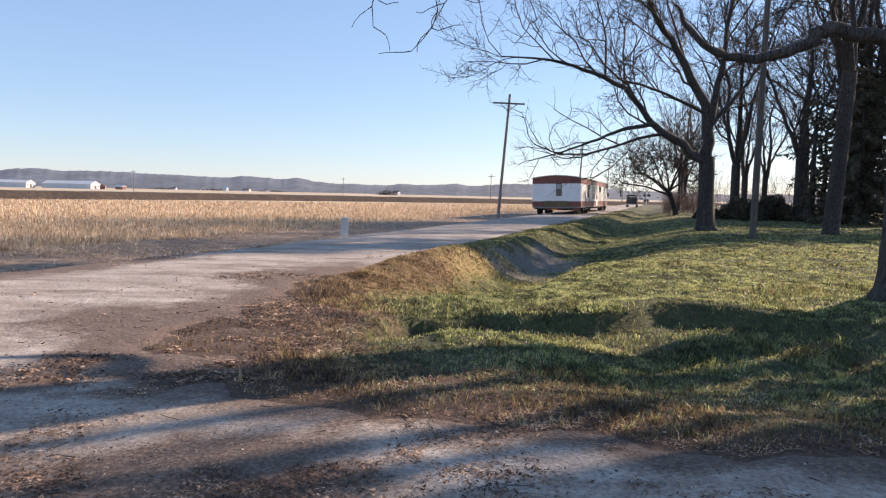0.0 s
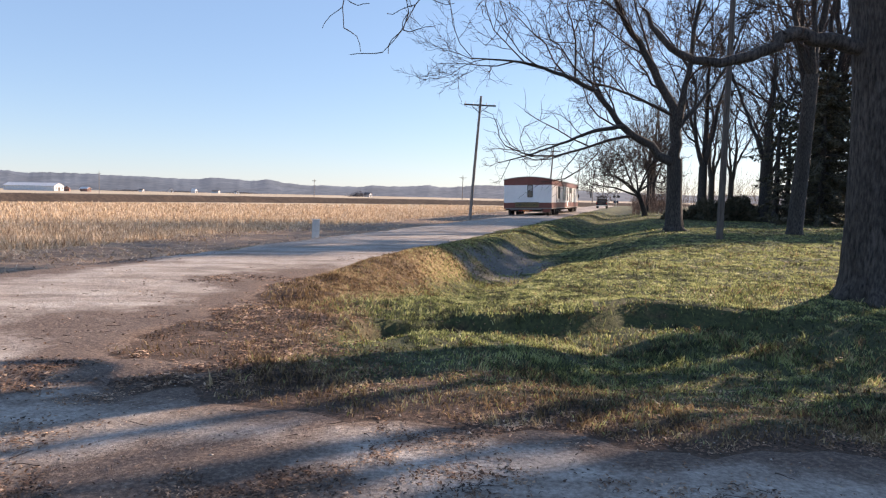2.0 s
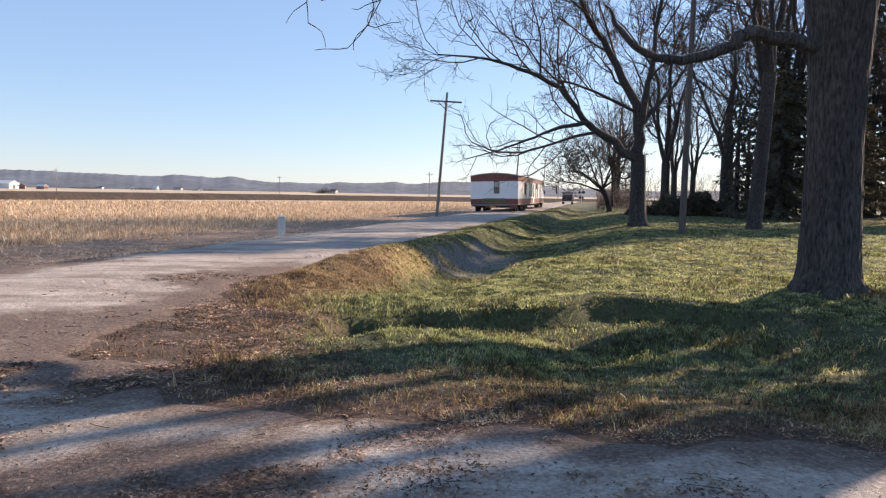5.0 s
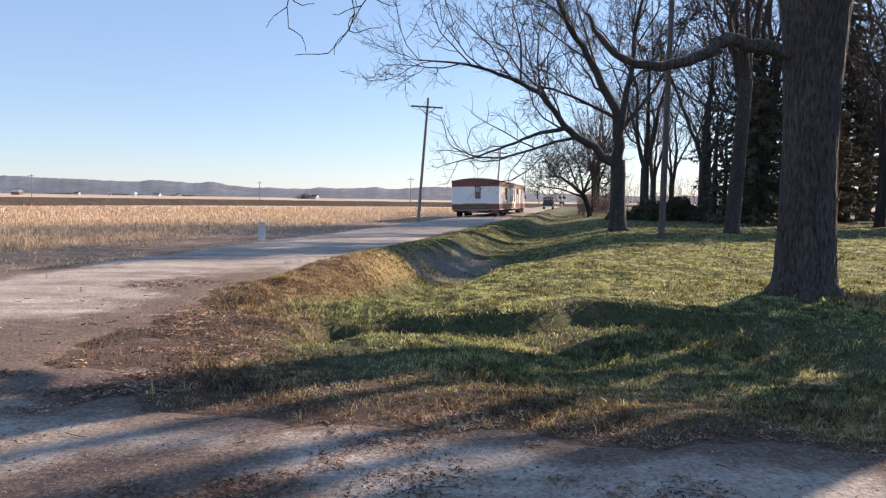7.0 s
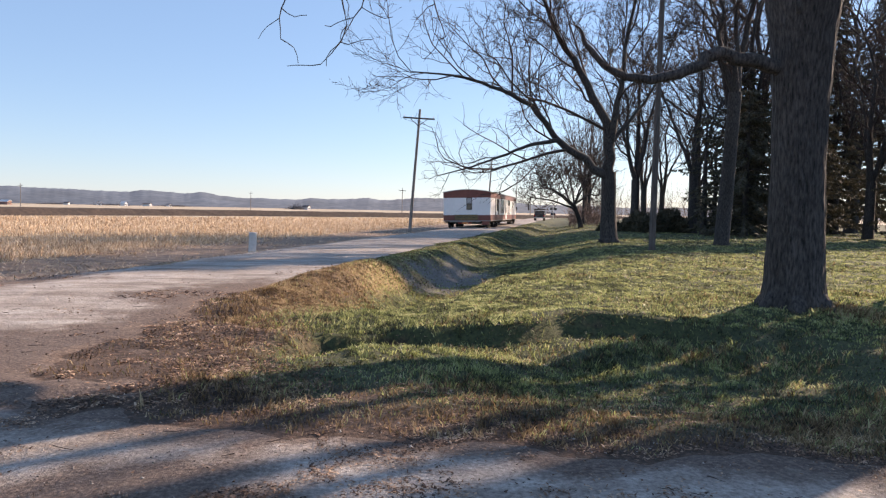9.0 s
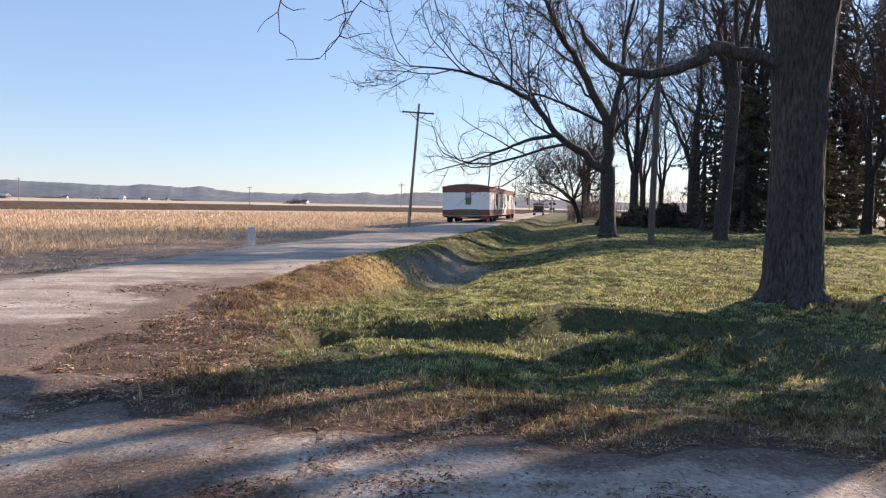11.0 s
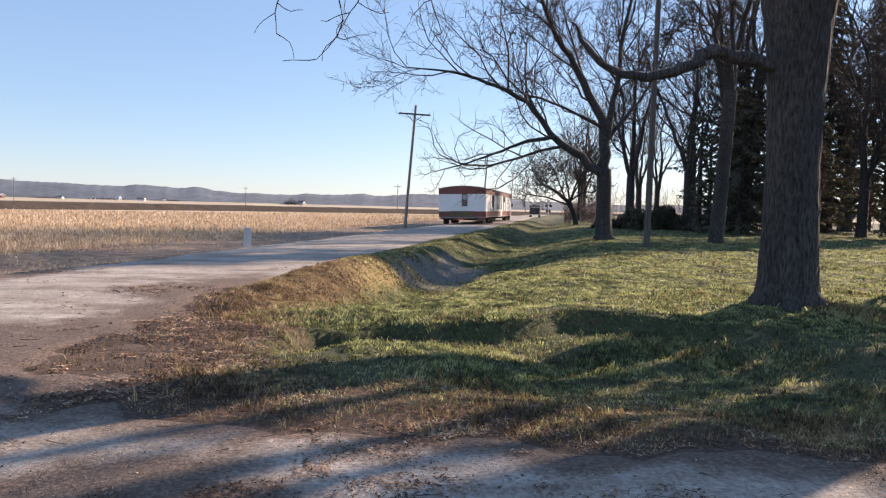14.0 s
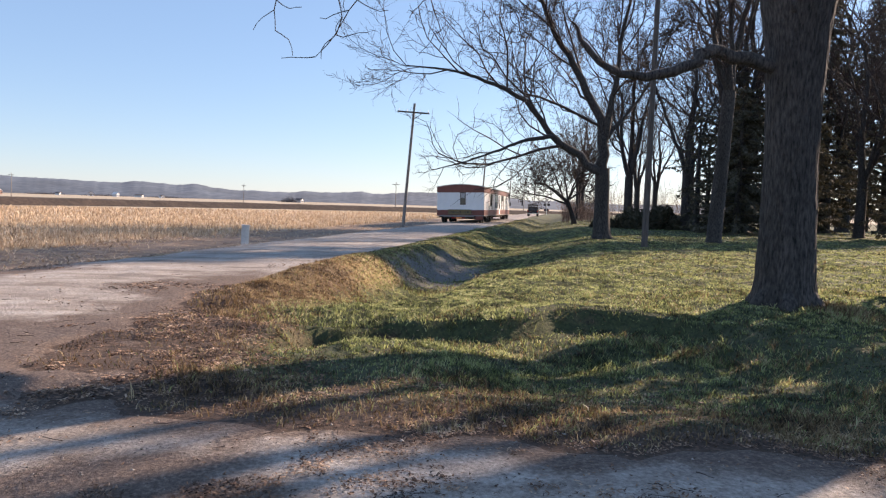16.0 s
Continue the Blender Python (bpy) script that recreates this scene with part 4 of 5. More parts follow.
def second_tree():
    t = Tree(23, 4, 0.0085, (8, 8, 8, 8))
    t.wood.add([(0.05, 0, -0.2), (0.04, 0, 0.1), (0, 0, 0.6), (-0.05, 0, 2.0), (-0.10, 0, 3.6)], [0.58, 0.47, 0.42, 0.37, 0.36], 16, 0.05, t.rng)
    flare(t, (0.04, 0, 0), 0.42, 0.4)
    t.limb([(-0.15, 0, 3.3), (-1.75, 0, 4.45), (-2.8, 0.2, 5.3), (-4.15, 0.3, 6.8), (-6.2, 0, 7.65), (-8.2, -0.3, 8.05), (-10.2, -0.5, 8.1)], 0.25, 0.025, 2, 13)
    t.limb([(-2.6, 0.15, 5.12), (-4.1, -0.4, 4.85), (-5.5, -0.7, 4.3), (-7.2, -0.9, 3.65), (-8.7, -1.0, 3.2)], 0.12, 0.02, 3, 12, size=4.5)
    t.limb([(-0.1, 0, 3.4), (-0.15, 0, 5.5), (-1.2, 0.3, 8.0), (-2.3, 0.5, 9.7), (-3.4, 0.6, 11.8), (-4.2, 0.4, 14)], 0.31, 0.06, 1, 11)
    t.limb([(-0.12, 0, 4.6), (0.28, -0.3, 7.8), (0.5, -0.4, 10.3), (1.1, -0.6, 13.5)], 0.2, 0.05, 1, 8)
    t.limb([(0.1, 0, 5.2), (1.2, 0.5, 6.4), (2.6, 1.0, 8.2), (3.6, 1.5, 10.5)], 0.14, 0.03, 2, 8)
    return t.done("broad bare tree with long limbs arching towards the road", (12.25, 33.5, 0.0))


def plain_tree(seed, h, r, lean=0.0, twig=0.012, label="bare tree with dark upright limbs", place=(0, 0, 0), yaw=0, fork=0.3, kids=(8, 7, 5, 4), boughs=8):
    t = Tree(seed, 3, twig, kids)
    f = h * fork
    t.wood.add([(0, 0, -0.2), (0, 0, 0.2), (lean * f * 0.5, 0, f * 0.5), (lean * f, 0, f)], [r * 1.35, r * 1.1, r * 0.92, r * 0.9], 12, 0.05, t.rng)
    rng = t.rng
    for i in range(4):
        a = i * 1.57 + rng.uniform(-0.5, 0.5)
        o = 0.12 if i == 0 else rng.uniform(0.22, 0.45)
        d = np.array([math.cos(a) * o, math.sin(a) * o, 1.0])
        b = np.array([lean * f, 0, f * rng.uniform(0.85, 1.0)])
        L = h * (1 - fork) * (1 if i == 0 else rng.uniform(0.65, 0.9))
        t.limb([b, b + d * L * 0.3 + rng.normal(0, 0.2, 3), b + (d * (0.8, 0.8, 1)) * L * 0.65 + rng.normal(0, 0.4, 3), b + (d * (1.1, 1.1, 1)) * L + rng.normal(0, 0.4, 3)],
               r * (0.75 if i == 0 else 0.55), r * 0.12, 1, boughs)
    return t.done(label, place, yaw=yaw)


def bushy_tree(place):
    t = Tree(41, 4, 0.02, (10, 8, 7, 5), spread=1.2)
    t.wood.add([(0.2, 0, -0.2), (0.1, 0, 0.5), (-0.3, 0, 1.6), (-0.7, 0, 2.6)], [0.34, 0.27, 0.23, 0.2], 10, 0.05, t.rng)
    for a, e, L in ((3.1, 0.25, 6.0), (2.6, 0.6, 5.8), (3.5, 0.5, 5.4), (0.2, 0.5, 4.6), (1.5, 0.9, 5.6), (4.8, 0.8, 5.4), (0.0, 1.1, 5.8), (3.0, 1.1, 6.4)):
        d = np.array([math.cos(a) * math.cos(e), math.sin(a) * math.cos(e), math.sin(e)])
        b = np.array([-0.6, 0, 2.3 + t.rng.uniform(-0.5, 0.3)])
        t.limb([b, b + d * L * 0.4 + (0, 0, 0.2), b + d * L * 0.75 + t.rng.normal(0, 0.3, 3), b + d * L + t.rng.normal(0, 0.3, 3)], 0.12, 0.03, 2, 17)
    return t.done("low spreading tree with a dense tangle of twigs", place)


def spruce(seed, h, rad, place, label="dark green spruce with drooping boughs", bare=0.9, full=1.0):
    rng = np.random.default_rng(seed)
    wood = Tubes()
    wood.add([(0, 0, -0.2), (0, 0, 0.3), (0, 0, h * 0.5), (0, 0, h)], [0.34, 0.27, 0.16, 0.02], 10, 0.04, rng)
    V = []
    z = bare
    while z < h - 0.3:
        R = rad * (1 - z / h) ** 0.75 * rng.uniform(0.75, 1.1) + 0.15
        turn = rng.uniform(0, 2 * math.pi)
        for k in range(8):
            a = turn + k * math.pi / 4 + rng.uniform(-0.3, 0.3)
            lift, sag = rng.uniform(-0.2, 0.22), rng.uniform(0.25, 0.75)
            L = R * rng.uniform(0.6, 1.2)
            if rng.uniform() < 1.2 - full:
                continue
            out = np.array([math.cos(a), math.sin(a), 0])
            x = np.linspace(0, 1, 6)
            p = np.array([0, 0, z]) + out * (x * L)[:, None] + np.array([0, 0, 1]) * ((lift * x - sag * x ** 2 + 0.6 * sag * x ** 3) * L + rng.uniform(-0.12, 0.12))[:, None]
            wood.add(p, np.linspace(0.035, 0.008, 6), 4)
            n = int((12 + 40 * L) * full)
            t = rng.uniform(0.12, 1.0, n)
            c = np.array([np.interp(t, x, p[:, i]) for i in range(3)]).T
            tang = np.array([-math.sin(a), math.cos(a), 0])
            sd = rng.choice([-1.0, 1.0], n)[:, None]
            d = out * rng.uniform(0.2, 0.9, n)[:, None] + tang * sd * rng.uniform(0.3, 1.0, n)[:, None] + np.array([0, 0, 1.0]) * rng.uniform(-1.5, 0.1, n)[:, None]
            d /= np.linalg.norm(d, axis=1)[:, None]
            ln = rng.uniform(0.15, 0.45, n)[:, None]
            s = np.cross(d, rng.normal(size=(n, 3)))
            s /= np.linalg.norm(s, axis=1)[:, None]
            w = rng.uniform(0.03, 0.065, n)[:, None]
            V.append(np.stack([c, c + d * ln * 0.55 + s * w, c + d * ln, c + d * ln * 0.55 - s * w], 1))
        z += rng.uniform(0.32, 0.55)
    V = np.concatenate(V).reshape(-1, 3)
    ob = empty("spruce", pose(*place), label, "spruce", "spruces behind the lawn")
    o = new("trunk", wood.mesh("trunk", BARK))
    o.parent = ob
    o = new("crown", array_mesh("crown", V, np.arange(len(V)).reshape(-1, 4), NEEDLE))
    o.parent = ob
    return ob


def shrub(place, w, d, h, seed, label="dark evergreen shrub under the trees", n=5000):
    rng = np.random.default_rng(seed)
    p = rng.normal(size=(n, 3))
    p /= np.linalg.norm(p, axis=1)[:, None]
    p *= rng.uniform(0.55, 1.0, n)[:, None] ** 0.5
    p[:, 2] = np.abs(p[:, 2])
    p *= np.array([w / 2, d / 2, h]) * (1 + 0.22 * vnoise(p[:, 0] * 3, p[:, 1] * 3 + p[:, 2] * 2, 0.8, seed))[:, None]
    dr = rng.normal(size=(n, 3)) + (0, 0, 0.5)
    dr /= np.linalg.norm(dr, axis=1)[:, None]
    s = np.cross(dr, rng.normal(size=(n, 3)))
    s /= np.linalg.norm(s, axis=1)[:, None]
    ln, wd = rng.uniform(0.15, 0.4, n)[:, None], rng.uniform(0.03, 0.07, n)[:, None]
    V = np.stack([p - s * wd * 0.5, p + s * wd * 0.5, p + dr * ln * 0.6 + s * wd, p + dr * ln, p + dr * ln * 0.6 - s * wd], 1).reshape(-1, 3)
    ob = empty("shrub", pose(*place), label, "shrub", "shrubs under the trees")
    t = Tubes()
    for i in range(14):
        a = rng.uniform(0, 6.28)
        e = np.array([math.cos(a) * w * 0.4, math.sin(a) * d * 0.4, h * rng.uniform(0.5, 0.9)])
        t.add([(0, 0, -0.1), e * 0.5 + (0, 0, 0.1), e], [0.05, 0.035, 0.012], 5)
    o = new("undergrowth", t.mesh("undergrowth", TWIG))
    o.parent = ob
    o = new("crown", array_mesh("crown", V, np.arange(len(V)).reshape(-1, 5), NEEDLE))
    o.parent = ob


big_tree()
second_tree()
plain_tree(31, 17, 0.36, 0.05, 0.009, "bare tree with a dark slightly leaning trunk", (18.35, 33.5, 0), 0, 0.46, (9, 8, 7, 5))
dense_tree = plain_tree(32, 18, 0.42, -0.02, 0.014, "bare tree with a thick dark trunk", (24.5, 60.3, 0), 40, 0.26, (9, 9, 8, 6))
far_tree = plain_tree(33, 18, 0.40, 0.02, 0.014, "bare tree with dark upright limbs", (27.9, 56.0, 0), 80, 0.28)
slim_tree = plain_tree(34, 15, 0.22, 0.03, 0.014, "slender bare tree with thin upright limbs", (33.0, 62.0, 0), 10, 0.35)
for i, (x, y, k, yaw) in enumerate(((44, 70, 1, 30), (37, 88, 0, 140), (31.0, 95, 1, 210), (52, 88, 0, 290), (40, 120, 0, 75), (58, 64, 1, 120), (62, 105, 0, 200), (47, 50, 1, 250), (38, 64, 0, 10), (44, 60, 0, 100), (52, 72, 0, 45), (36, 42, 1, 80), (41, 81, 0, 260), (34, 104, 0, 15), (43, 96, 0, 310))):
    copy_thing(far_tree if k == 0 else slim_tree, pose(x, y, 0, 0, 0, yaw))
for x, y, yaw, size in ((35.5, 61, 20, 1.4), (51, 67, 130, 1.5), (58.5, 70, 250, 1.5), (40, 68, 310, 1.6), (37.2, 47.0, 190, 0.9)):
    copy_thing(dense_tree, pose(x, y, 0, 0, 0, yaw) @ Matrix.Scale(size, 4))
# trees added beside the drive, out of sight, to throw shade on it
side_tree = plain_tree(35, 15, 0.30, 0.02, 0.012, "unseen bare tree with few heavy limbs, added to shade the drive", (24.4, 17.9, 0), 300, 0.33, (3, 3, 2, 2), 3)
for x, y, yaw in ((17.0, 14.7, 60), (20.9, 12.4, 40), (15.5, 12.3, 200)):
    copy_thing(side_tree, pose(x, y, 0, 0, 0, yaw))
plain_tree(36, 18, 0.54, 0.0, 0.012, "unseen bare tree with a stout trunk, added to shade the drive", (12.0, 9.36, 0), 20, 0.45, (3, 3, 2, 2), 4)
bushy_tree((22.4, 70, -0.1))
spruce(51, 11.5, 4.8, (28.0, 48.0, 0), bare=0.7)
spruce(62, 10, 4.2, (26.6, 51.5, 0), "open spruce with long low boughs", 0.8, 0.55)
spruce(57, 14, 5.0, (34.0, 50.5, 0), bare=1.2)
spruce(54, 16, 5.0, (34.0, 59.0, 0))
spruce(52, 19, 6.4, (37.5, 57.1, 0), bare=2.2)
spruce(53, 23, 6.6, (44.6, 61.5, 0), bare=1.4)
spruce(58, 27, 6.5, (57.0, 71.0, 0), bare=2.0)
# mostly out of view; placed and sized to throw a shade band over the ditch
spruce(56, 30, 4.2, (39.5, 42.5, 0), bare=0.5)
# unseen spruce, added far right to darken the near drive and lawn edge
spruce(61, 17, 3.3, (25.9, 15.1, 0))
# second caster for the ditch's shade band, also mostly out of view
spruce(60, 33, 4.2, (42.5, 45.0, 0), bare=1.0)
shrub((23.2, 55.5, 0), 3.4, 2.6, 1.5, 61)
shrub((26.0, 56.5, 0), 3.2, 2.6, 1.8, 62)
shrub((20.9, 56.5, 0), 2.2, 2.0, 0.8, 63)
shrub((29.5, 60.5, 0), 3.6, 2.2, 1.2, 64)
# two dense shrubs added out of view, sized so that they shade the near lawn
shrub((10.95, 11.0, 0), 1.9, 1.9, 4.0, 65, "unseen tall evergreen shrub added to shade the lawn", 950)
shrub((13.3, 10.9, 0), 2.2, 2.2, 4.6, 66, "unseen tall evergreen shrub added to shade the lawn", 1000)


def thicket():
    """Saplings and brush along the far end of the ditch and behind the trees."""
    rng = np.random.default_rng(71)
    t = Tubes()
    for i in range(1000):
        if i < 380:
            s, a = rng.uniform(-0.5, 4.5), rng.uniform(80, 150)
            h = rng.uniform(1.0, 3.2)
        else:
            s, a = rng.uniform(4, 60), rng.uniform(110, 190)
            h = rng.uniform(2.0, 7.5)
        x, y = rw(s, a)
        p, d = np.array([x, y, -0.2]), np.array([rng.normal(0, 0.18), rng.normal(0, 0.18), 1.0])
        q = [p]
        for k in range(4):
            d = unit(d + rng.normal(0, 0.15, 3))
            q.append(q[-1] + d * h / 4)
            if k:
                e = unit(d + rng.normal(0, 0.7, 3))
                t.add([q[-1], q[-1] + e * h * 0.22, q[-1] + unit(e + (0, 0, 0.4)) * h * 0.4], [0.02, 0.015, 0.01], 3)
        t.add(q, np.linspace(0.035, 0.012, 5), 3)
    tagged(new("thicket", t.mesh("thicket", BRUSH)), "brown leafless brush and saplings", "brush", kind="stuff")


BRUSH = mat("reddish_brush", (0.10, 0.06, 0.045), (0.19, 0.125, 0.095), 0.5, 0.9, 0.0)
thicket()

# ---------------- far farms, crossing ----------------
for deg, r, w, d, h, rd, yaw, wl, rf, nm, lb, ct in (
        (-29.5, 640, 14, 62, 5, 3.0, 78, BARNWHITE, BARNWHITE, "farm_shed", "long low white shed across the fields", "shed"),
        (-33.0, 660, 13, 40, 5, 2.6, 80, BARNWHITE, BARNWHITE, "farm_shed", "low white shed across the fields", "shed"),
        (-26.2, 620, 5, 10, 3, 1.6, 70, BARNRED, BARNWHITE, "barn", "red barn with a pale roof far across the fields", "barn"),
        (-27.4, 600, 5, 8, 3, 1.8, 20, BARNRED, ROOFDARK, "barn", "small red barn far across the fields", "barn"),
        (-20.3, 1050, 12, 10, 7, 4.0, 30, BARNWHITE, ROOFDARK, "farmhouse", "white farmhouse below the hills", "house"),
        (-18.6, 1020, 9, 16, 6, 5.0, 60, BARNWHITE, BARNWHITE, "farmhouse", "white gabled farmhouse below the hills", "house"),
        (-17.0, 1080, 12, 22, 5, 3.0, 80, BARNWHITE, ROOFDARK, "barn", "pale barn below the hills", "barn"),
        (-15.4, 1100, 10, 14, 5, 3.0, 40, BARNWHITE, ROOFDARK, "farmhouse", "small white house below the hills", "house"),
        (-22.4, 1000, 8, 12, 4, 3.0, 75, BARNWHITE, ROOFDARK, "farmhouse", "small white house below the hills", "house"),
        (-4.9, 760, 7, 10, 3.6, 2.4, 60, BARNWHITE, ROOFDARK, "farmhouse", "small white house beside a clump of trees", "house"),
        (9.7, 300, 5, 9, 3.4, 1.0, 60, BARNWHITE, BARNWHITE, "farm_shed", "small white shed beside the road", "shed")):
    farm_building(nm, (*polar(deg, r), -0.4), yaw, *(k * (0.5 if r > 900 else 0.75) for k in (w, d, h, rd)), wl, rf, lb, ct)


def far_clump(deg, r, w, h, seed):
    """A clump of trees or hedge far off."""
    rng = np.random.default_rng(seed)
    n = 900
    x = rng.normal(0, w / 4, n)
    z = np.abs(rng.normal(0, h / 2.2, n)) * (1 - 0.5 * np.abs(x) / w)
    y = rng.normal(0, 2, n)
    p = np.stack([x, y, z], 1)
    dr = rng.normal(size=(n, 3)) + (0, 0, 1.0)
    dr /= np.linalg.norm(dr, axis=1)[:, None]
    s = np.cross(dr, rng.normal(size=(n, 3)))
    s /= np.linalg.norm(s, axis=1)[:, None]
    V = np.stack([p - s * 0.25, p + s * 0.25, p + dr * 1.2], 1).reshape(-1, 3)
    o = new("tree_clump", array_mesh("tree_clump", V, np.arange(len(V)).reshape(-1, 3), CLUMP))
    o.matrix_world = pose(*polar(deg, r), -0.6, 0, 0, -deg)
    tagged(o, "dark clump of far trees between the fields", "trees", kind="stuff")


CLUMP = mat("far_trees", (0.08, 0.075, 0.085), (0.13, 0.12, 0.125), 1.0, 1.0, 0.0)
far_clump(-5.7, 750, 20, 6, 1)
for i, (dg, r, w, h) in enumerate(((-23.2, 1150, 50, 3), (-19.5, 1120, 60, 3), (-15, 1150, 60, 3))):
    far_clump(dg, r, w, h, 10 + i)


def crossing_signal(place):
    ob = empty("crossing_signal", pose(*place, 0, 0, -17), "railway crossing signal with paired dark lamps", "signal")
    part("mast", rod((0, 0, -0.2), (0, 0, 4.4), 0.09), BRIGHT, ob)
    part("lamp_bar", box(-0.7, 0.7, -0.08, 0.0, 2.5, 2.62), STEEL, ob)
    for sx in (-0.55, 0.55):
        part("lamp", rod((sx, -0.1, 2.56), (sx, -0.22, 2.56), 0.34, sides=16), BLACK, ob)
    for r in (45, -45):
        bm = box(-0.75, 0.75, -0.12, -0.09, -0.11, 0.11)
        bmesh.ops.transform(bm, matrix=pose(0, 0, 3.7, 0, r, 0), verts=bm.verts)
        part("crossbuck", bm, SILL, ob)


crossing_signal((*rw(-5.0, 178), -0.1))


# ---------------- grass, leaves, stubble, stones ----------------
def blades(name, x, y, z, h, w, rng, material, label, category, flat=0.0, tip=0.25, single=False):
    """One small tapered, bent leaf for each place."""
    n = len(x)
    p = np.stack([x, y, z], 1)
    a = rng.uniform(0, 2 * np.pi, n)
    side = np.stack([np.cos(a), np.sin(a), np.zeros(n)], 1)
    b = rng.uniform(0, 2 * np.pi, n)
    lean = np.stack([np.cos(b), np.sin(b), np.zeros(n)], 1) * rng.uniform(0.1 + flat, 0.7 + flat, n)[:, None]
    up = np.array([0, 0, 1.0])
    m = p + (up * (1 - 0.5 * min(flat, 1.2)) * 0.6 + lean * 0.3) * h[:, None]
    e = p + (up * (1 - 0.75 * min(flat, 1.2)) + lean) * h[:, None]
    sw = side * w[:, None] * 0.5
    V = np.stack([p - sw, p + sw, m + sw * 0.8, e + sw * tip, e - sw * tip, m - sw * 0.8], 1).reshape(-1, 3)
    i = np.arange(n)[:, None] * 6
    F = np.concatenate([i + np.array([[0, 1, 2, 5]]), i + np.array([[5, 2, 3, 4]])], 0)
    if single:
        V = np.stack([p - sw, p + sw, e + sw * 0.5, e - sw * 0.5], 1).reshape(-1, 3)
        F = np.arange(4 * n).reshape(-1, 4)
    o = new(name, array_mesh(name, V, F, material))
    tagged(o, label, category, kind="stuff")


def scatter(rng, n, r0, r1, a0, a1):
    """Places round the drive, thinner with distance."""
    r = r0 * (r1 / r0) ** rng.uniform(0, 1, n)
    a = np.radians(rng.uniform(a0, a1, n))
    x, y = r * np.sin(a), r * np.cos(a)
    return x, y, x * CR - y * SR, x * SR + y * CR, r


def plant_grass():
    """Short turf with denser, taller tufts in it."""
    rng = np.random.default_rng(81)
    x0, y0, s0, a0, r0 = scatter(rng, 34000, 3.0, 48.0, -36, 46)
    keep = rng.uniform(0, 1, len(x0)) < 0.25 + 1.0 * smooth(vnoise(x0, y0, 0.8, 33), -0.3, 0.6)
    x0, y0, r0 = x0[keep], y0[keep], r0[keep]
    per = 10
    spread = (0.028 * np.maximum(1, r0 / 8))[:, None]
    big = np.exp(rng.normal(0.1, 0.32, len(x0)))[:, None] * np.ones(per)
    xt = (x0[:, None] + spread * rng.normal(size=(len(x0), per))).ravel()
    yt = (y0[:, None] + spread * rng.normal(size=(len(x0), per))).ravel()
    xs, ys, _, _, _ = scatter(rng, 150000, 3.0, 60.0, -36, 46)
    xf, yf, _, _, _ = scatter(rng, 280000, 10.0, 95.0, -10, 46)
    xb, yb, _, _, _ = scatter(rng, 120000, 9.0, 40.0, -20, 14)
    xf, yf = np.concatenate([xf, xb]), np.concatenate([yf, yb])
    x, y = np.concatenate([xt, xs, xf]), np.concatenate([yt, ys, yf])
    tuft = np.concatenate([big.ravel() * 0.95, np.full(len(xs), 0.75), np.full(len(xf), 0.8)])
    s, a, r = x * CR - y * SR, x * SR + y * CR, np.hypot(x, y)
    g, lf = gravel_mask(s, a), leaf_mask(s, a)
    patch = 0.5 + 0.5 * vnoise(x, y, 1.6, 31) + 0.45 * vnoise(x, y, 0.45, 32)
    ok = (g < -0.06) & (s > -6.1) & (((s + 2.65) / 0.5) ** 4 + ((a - 8.0) / 0.26) ** 4 > 1) & (rng.uniform(0, 1, len(x)) > 0.85 * wash_mask(s, a)) & (rng.uniform(0, 1, len(x)) > lf * (0.85 - 0.55 * smooth(a, 9.5, 12)))
    dry = rng.uniform(0, 1, len(x)) < np.clip(0.04 + (0.42 - 0.3 * smooth(a, 13, 20)) * smooth(-s, 3.8, 5.0) + 0.65 * lf + (0.5 - 0.3 * smooth(a, 8, 11)) * (patch - 0.55) + 0.55 * (1 - smooth(-g, 0.3, 3.0)) * (1 - smooth(a, 9, 13)), 0, 0.93)
    tall = tuft * (1 + 0.6 * np.exp(-((a - 8.6) / 1.0) ** 2) * (s < 2) + 0.7 * smooth(patch, 0.7, 1.2))
    weeds = np.exp(-((x - 7.25) ** 2 + (y - 9.35) ** 2) / 0.35)
    tall = tall + 2.2 * weeds + 2.0 * np.exp(-((x - 2.9) ** 2 + (y - 7.3) ** 2) / 0.12) + 1.5 * np.exp(-((x - 1.0) ** 2 + (y - 6.2) ** 2) / 0.3)
    dry |= rng.uniform(0, 1, len(x)) < weeds * 0.9
    for nm, k, mt, lb, hh in (("lawn_grass", ok & ~dry, LAWN, "short green winter lawn grass", 0.034), ("dry_grass", ok & dry, STRAW, "dry tan grass along the ditch", 0.042)):
        for near in (True, False):
            kk = np.where(k & ((r < 11) == near))[0]
            far = np.maximum(1, r[kk] / 8.0)
            blades(nm, x[kk], y[kk], height(s[kk], a[kk]) - 0.005, hh * rng.uniform(0.6, 1.4, len(kk)) * tall[kk], 0.009 * far * rng.uniform(0.7, 1.4, len(kk)), rng, mt, lb, "grass", flat=0.15, single=not near)


